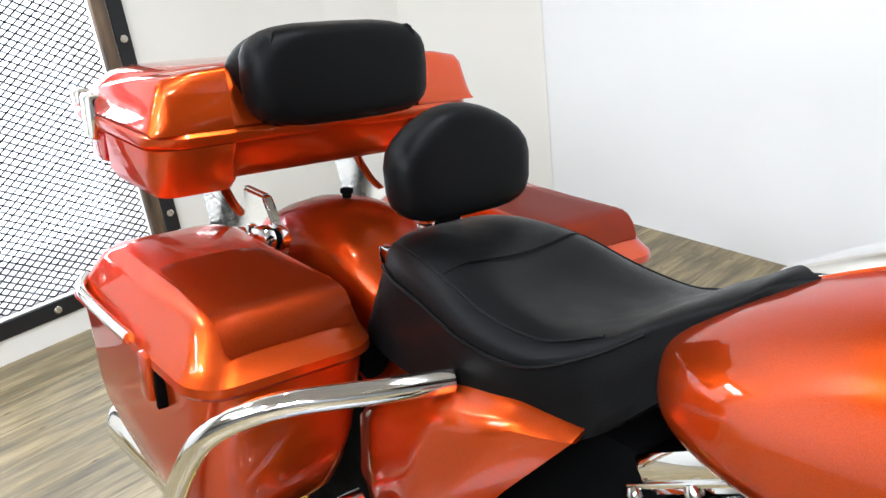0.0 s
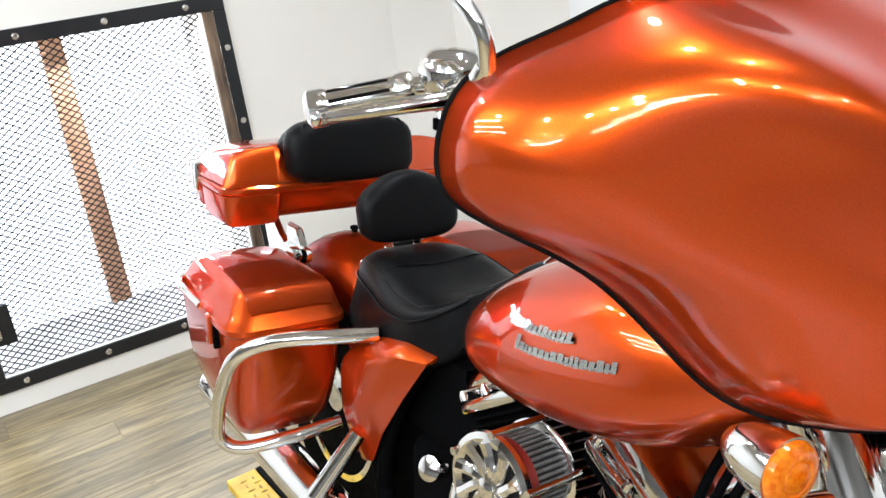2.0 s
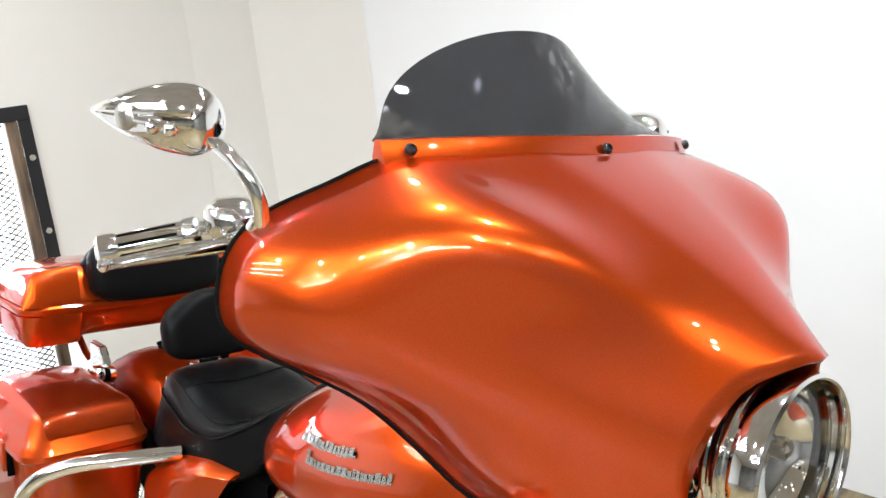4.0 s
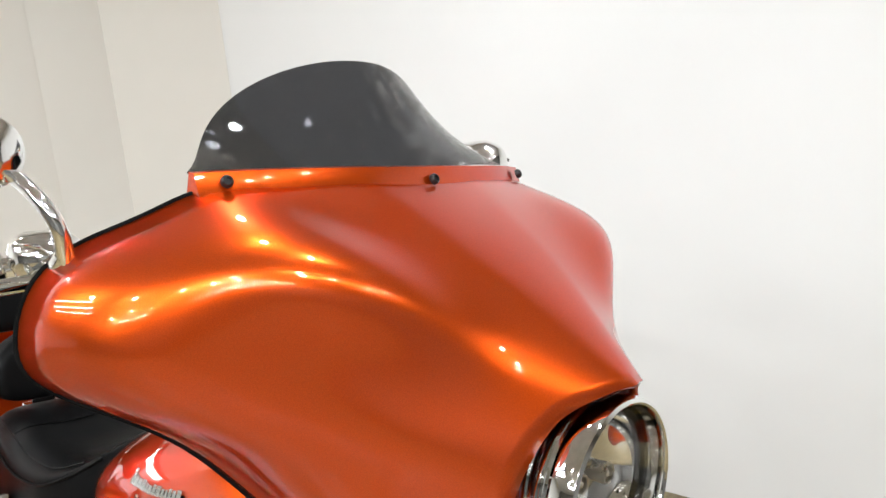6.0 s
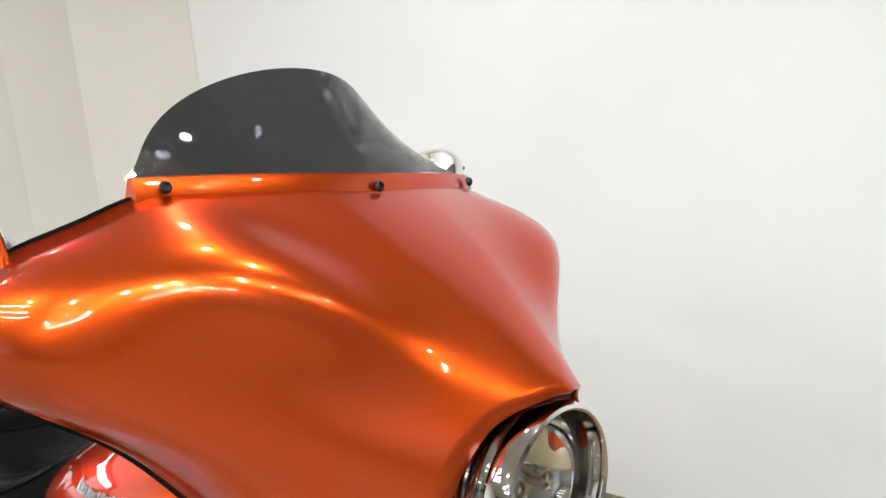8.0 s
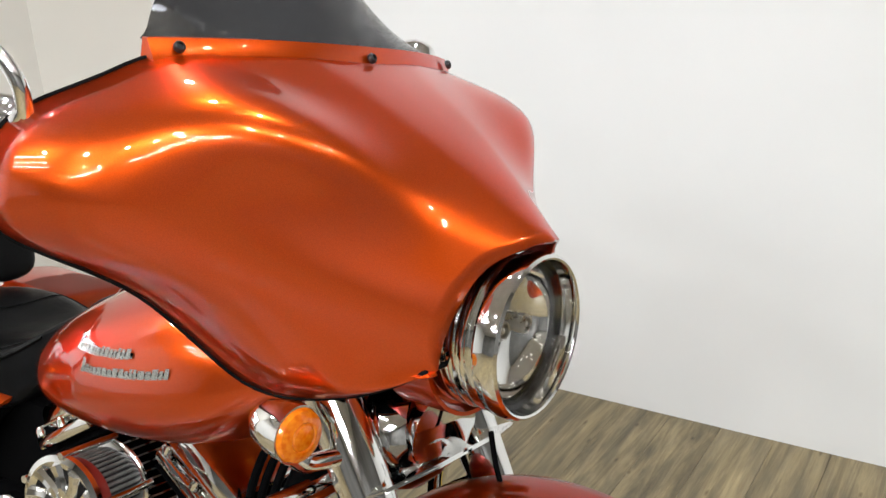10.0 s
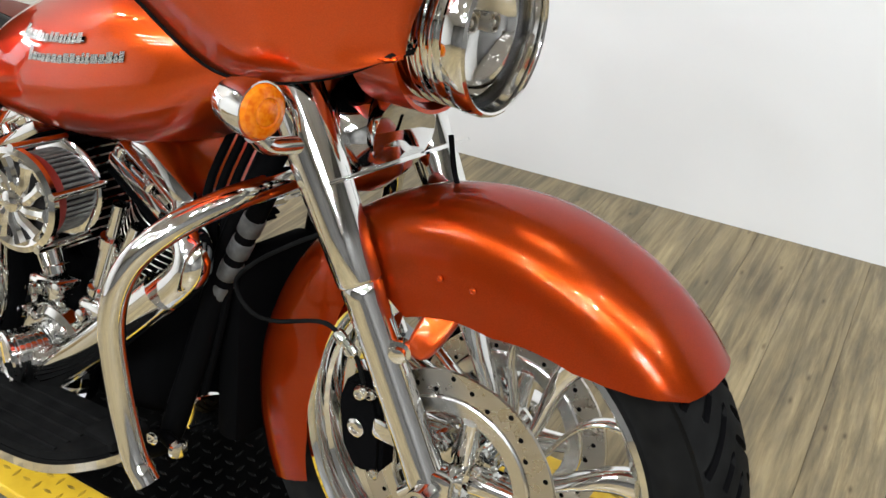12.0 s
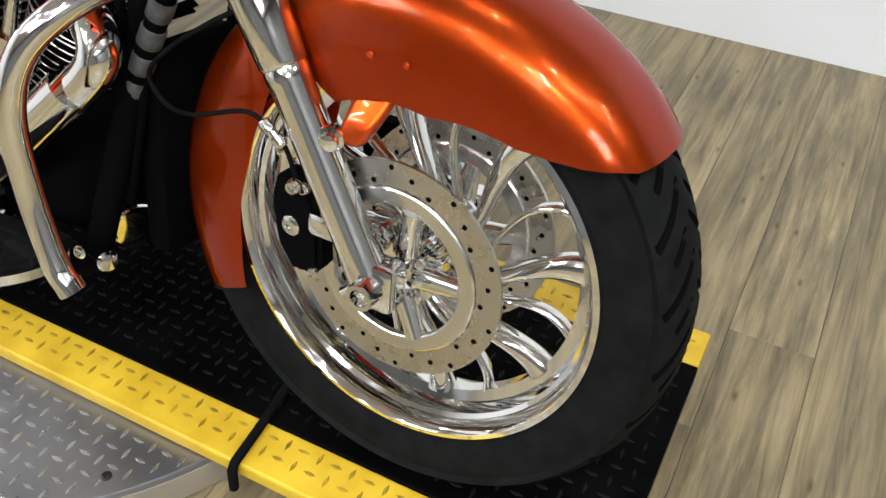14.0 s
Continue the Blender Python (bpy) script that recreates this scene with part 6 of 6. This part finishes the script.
for k in range(4):
    bm = tubed([(-0.33 - 0.02 * k, -0.06, 0.70), (-0.35 - 0.02 * k, -0.09, 0.60), (-0.36 - 0.015 * k, -0.10, 0.46), (-0.40, -0.10, 0.30)], 0.006, 8)
    part("cable", bm, BLACK, bike)
SLEEVE = material("grey_sleeve", (0.10, 0.10, 0.10), 0.55)
vary(SLEEVE, 60.0, (0.03, 0.03, 0.03), (0.09, 0.09, 0.088))
wrap = part("down_tube", tubed([(-0.292, -0.10, 0.642), (-0.345, -0.10, 0.535), (-0.385, -0.10, 0.450)], 0.014, 16), BLACK, bike, "black down tube with grey wrapping")
for k in range(4):
    at = Vector((-0.318, -0.10, 0.590)).lerp(Vector((-0.372, -0.10, 0.478)), k / 3)
    part("wrapping", turned([(0.0142, -0.014), (0.0158, -0.012), (0.0158, 0.012), (0.0142, 0.014)], axis(at, (-0.054, 0, -0.112)), 20), SLEEVE, wrap, "scuffed grey sleeve")
part("battery_box", boxed((-1.15, -0.10, 0.42), (-0.86, 0.10, 0.60), 0.02), ENGINE, bike)
part("radiator_panel", boxed((-0.395, -0.085, 0.22), (-0.35, 0.085, 0.52), 0.015), ENGINE, bike, "black ribbed oil cooler")

# ---- lamps of the room and added fill ----
def spot(u, v, watts, size=0.07):
    m = ROOM @ look((u, v, TOP - 0.16), (u, v, 0))
    fit = thing("ceiling_spotlight", ROOM @ Matrix.Translation((u, v, TOP)), "round white ceiling spotlight", "ceiling light", "ceiling spotlights")
    part("body", turned([(0.05, -0.155), (0.055, -0.15), (0.055, -0.002), (0.045, -0.001)], Matrix.Identity(4), 24), WALL, fit)
    return lamp("spot_lamp", m, watts, (0.94, 0.975, 1.0), size)


for u, v in ((0.2, -1.9), (0.55, -1.9), (0.9, -1.95), (0.5, -1.5), (-0.6, -1.7), (-1.5, -1.4), (-1.2, 0.7)):
    spot(u, v, 15.0, 0.08)
for u, v in ((0.75, -0.55), (1.05, -0.75), (1.35, -0.45)):
    spot(u, v, 9.0, 0.075)
spot(0.0, 0.34, 10.0, 0.05)
# three added spotlights with no known fixture, to brighten the fender's side
for u, v in ((-0.4, -2.6), (-0.9, -3.0), (0.2, -3.0)):
    spot(u, v, 22.0, 0.08)
for u, v in ((1.9, 0.0), (2.15, -0.25), (1.75, 0.45)):
    spot(u, v, 9.0, 0.075)
spot(-0.58, 0.31, 10.0, 0.07)
for u, v in ((-2.45, 0.31), (-2.85, -0.48), (-2.72, -0.54), (-2.38, -0.70)):
    spot(u, v, 6.0, 0.08)
for u, v, turn, watts in ((-2.2, -1.7, 90, 15.0), (-2.2, -2.05, 90, 15.0), (-2.2, -2.4, 90, 15.0), (2.2, -2.6, 90, 55.0), (2.2, -3.3, 90, 55.0), (2.2, -4.0, 90, 55.0), (-0.2, -3.8, 90, 40.0)):
    place = ROOM @ pose(u, v, TOP, 0, 0, turn)
    fit = thing("tube_light", place, "long white fluorescent ceiling light", "ceiling light", "tube lights")
    part("housing", boxed((-0.05, -0.65, -0.06), (0.05, 0.65, -0.001), 0.01), WALL, fit)
    lamp("tube_lamp", place @ look((0, 0, -0.07), (0, 0, -2.0)), watts, (0.96, 0.985, 1.0), 0.05, shape="RECTANGLE", size_y=1.25)

# ---- floor planks ----
def planks():
    floor = bpy.data.objects["floor"]
    kinds = []
    wide, length = 0.152, 1.22
    bm = boxed((-wide / 2 + 0.0003, -length / 2 + 0.0003, -0.006), (wide / 2 - 0.0003, length / 2 - 0.0003, 0.0), 0.0006, 1)
    me = bpy.data.meshes.new("plank")
    # grain runs along the plank: the mesh lies along x, turned when placed
    for v in bm.verts:
        v.co = Vector((v.co.y, -v.co.x, v.co.z))
    bm.to_mesh(me)
    bm.free()
    me.materials.append(PLANK)
    rng = random.Random(4)
    for i in range(int((UE - UA + 0.4) / wide)):
        u = UA - 0.4 + (i + 0.5) * wide
        off = rng.uniform(0, length)
        for j in range(5):
            v = -2.6 + off + j * length - length
            if v - length / 2 > VB - 0.45 * length or v + length / 2 < -2.6:
                continue
            ob = new("plank", me)
            ob.parent = floor
            ob.matrix_parent_inverse = Matrix.Identity(4)
            lo, hi = v - length / 2, v + length / 2
            # the last one runs up to the wall
            if hi > VB - 0.45 * length:
                hi = VB - 0.001
            ob.matrix_basis = Matrix.Translation((u, (lo + hi) / 2, 0)) @ Matrix.Rotation(math.pi / 2, 4, "Z") @ Matrix.Diagonal(((hi - lo) / length, 1, 1, 1))


planks()
room_part("floor_back", (UA - 0.5, VS, -0.006), (UE, -2.62, -0.0005), PLANK)
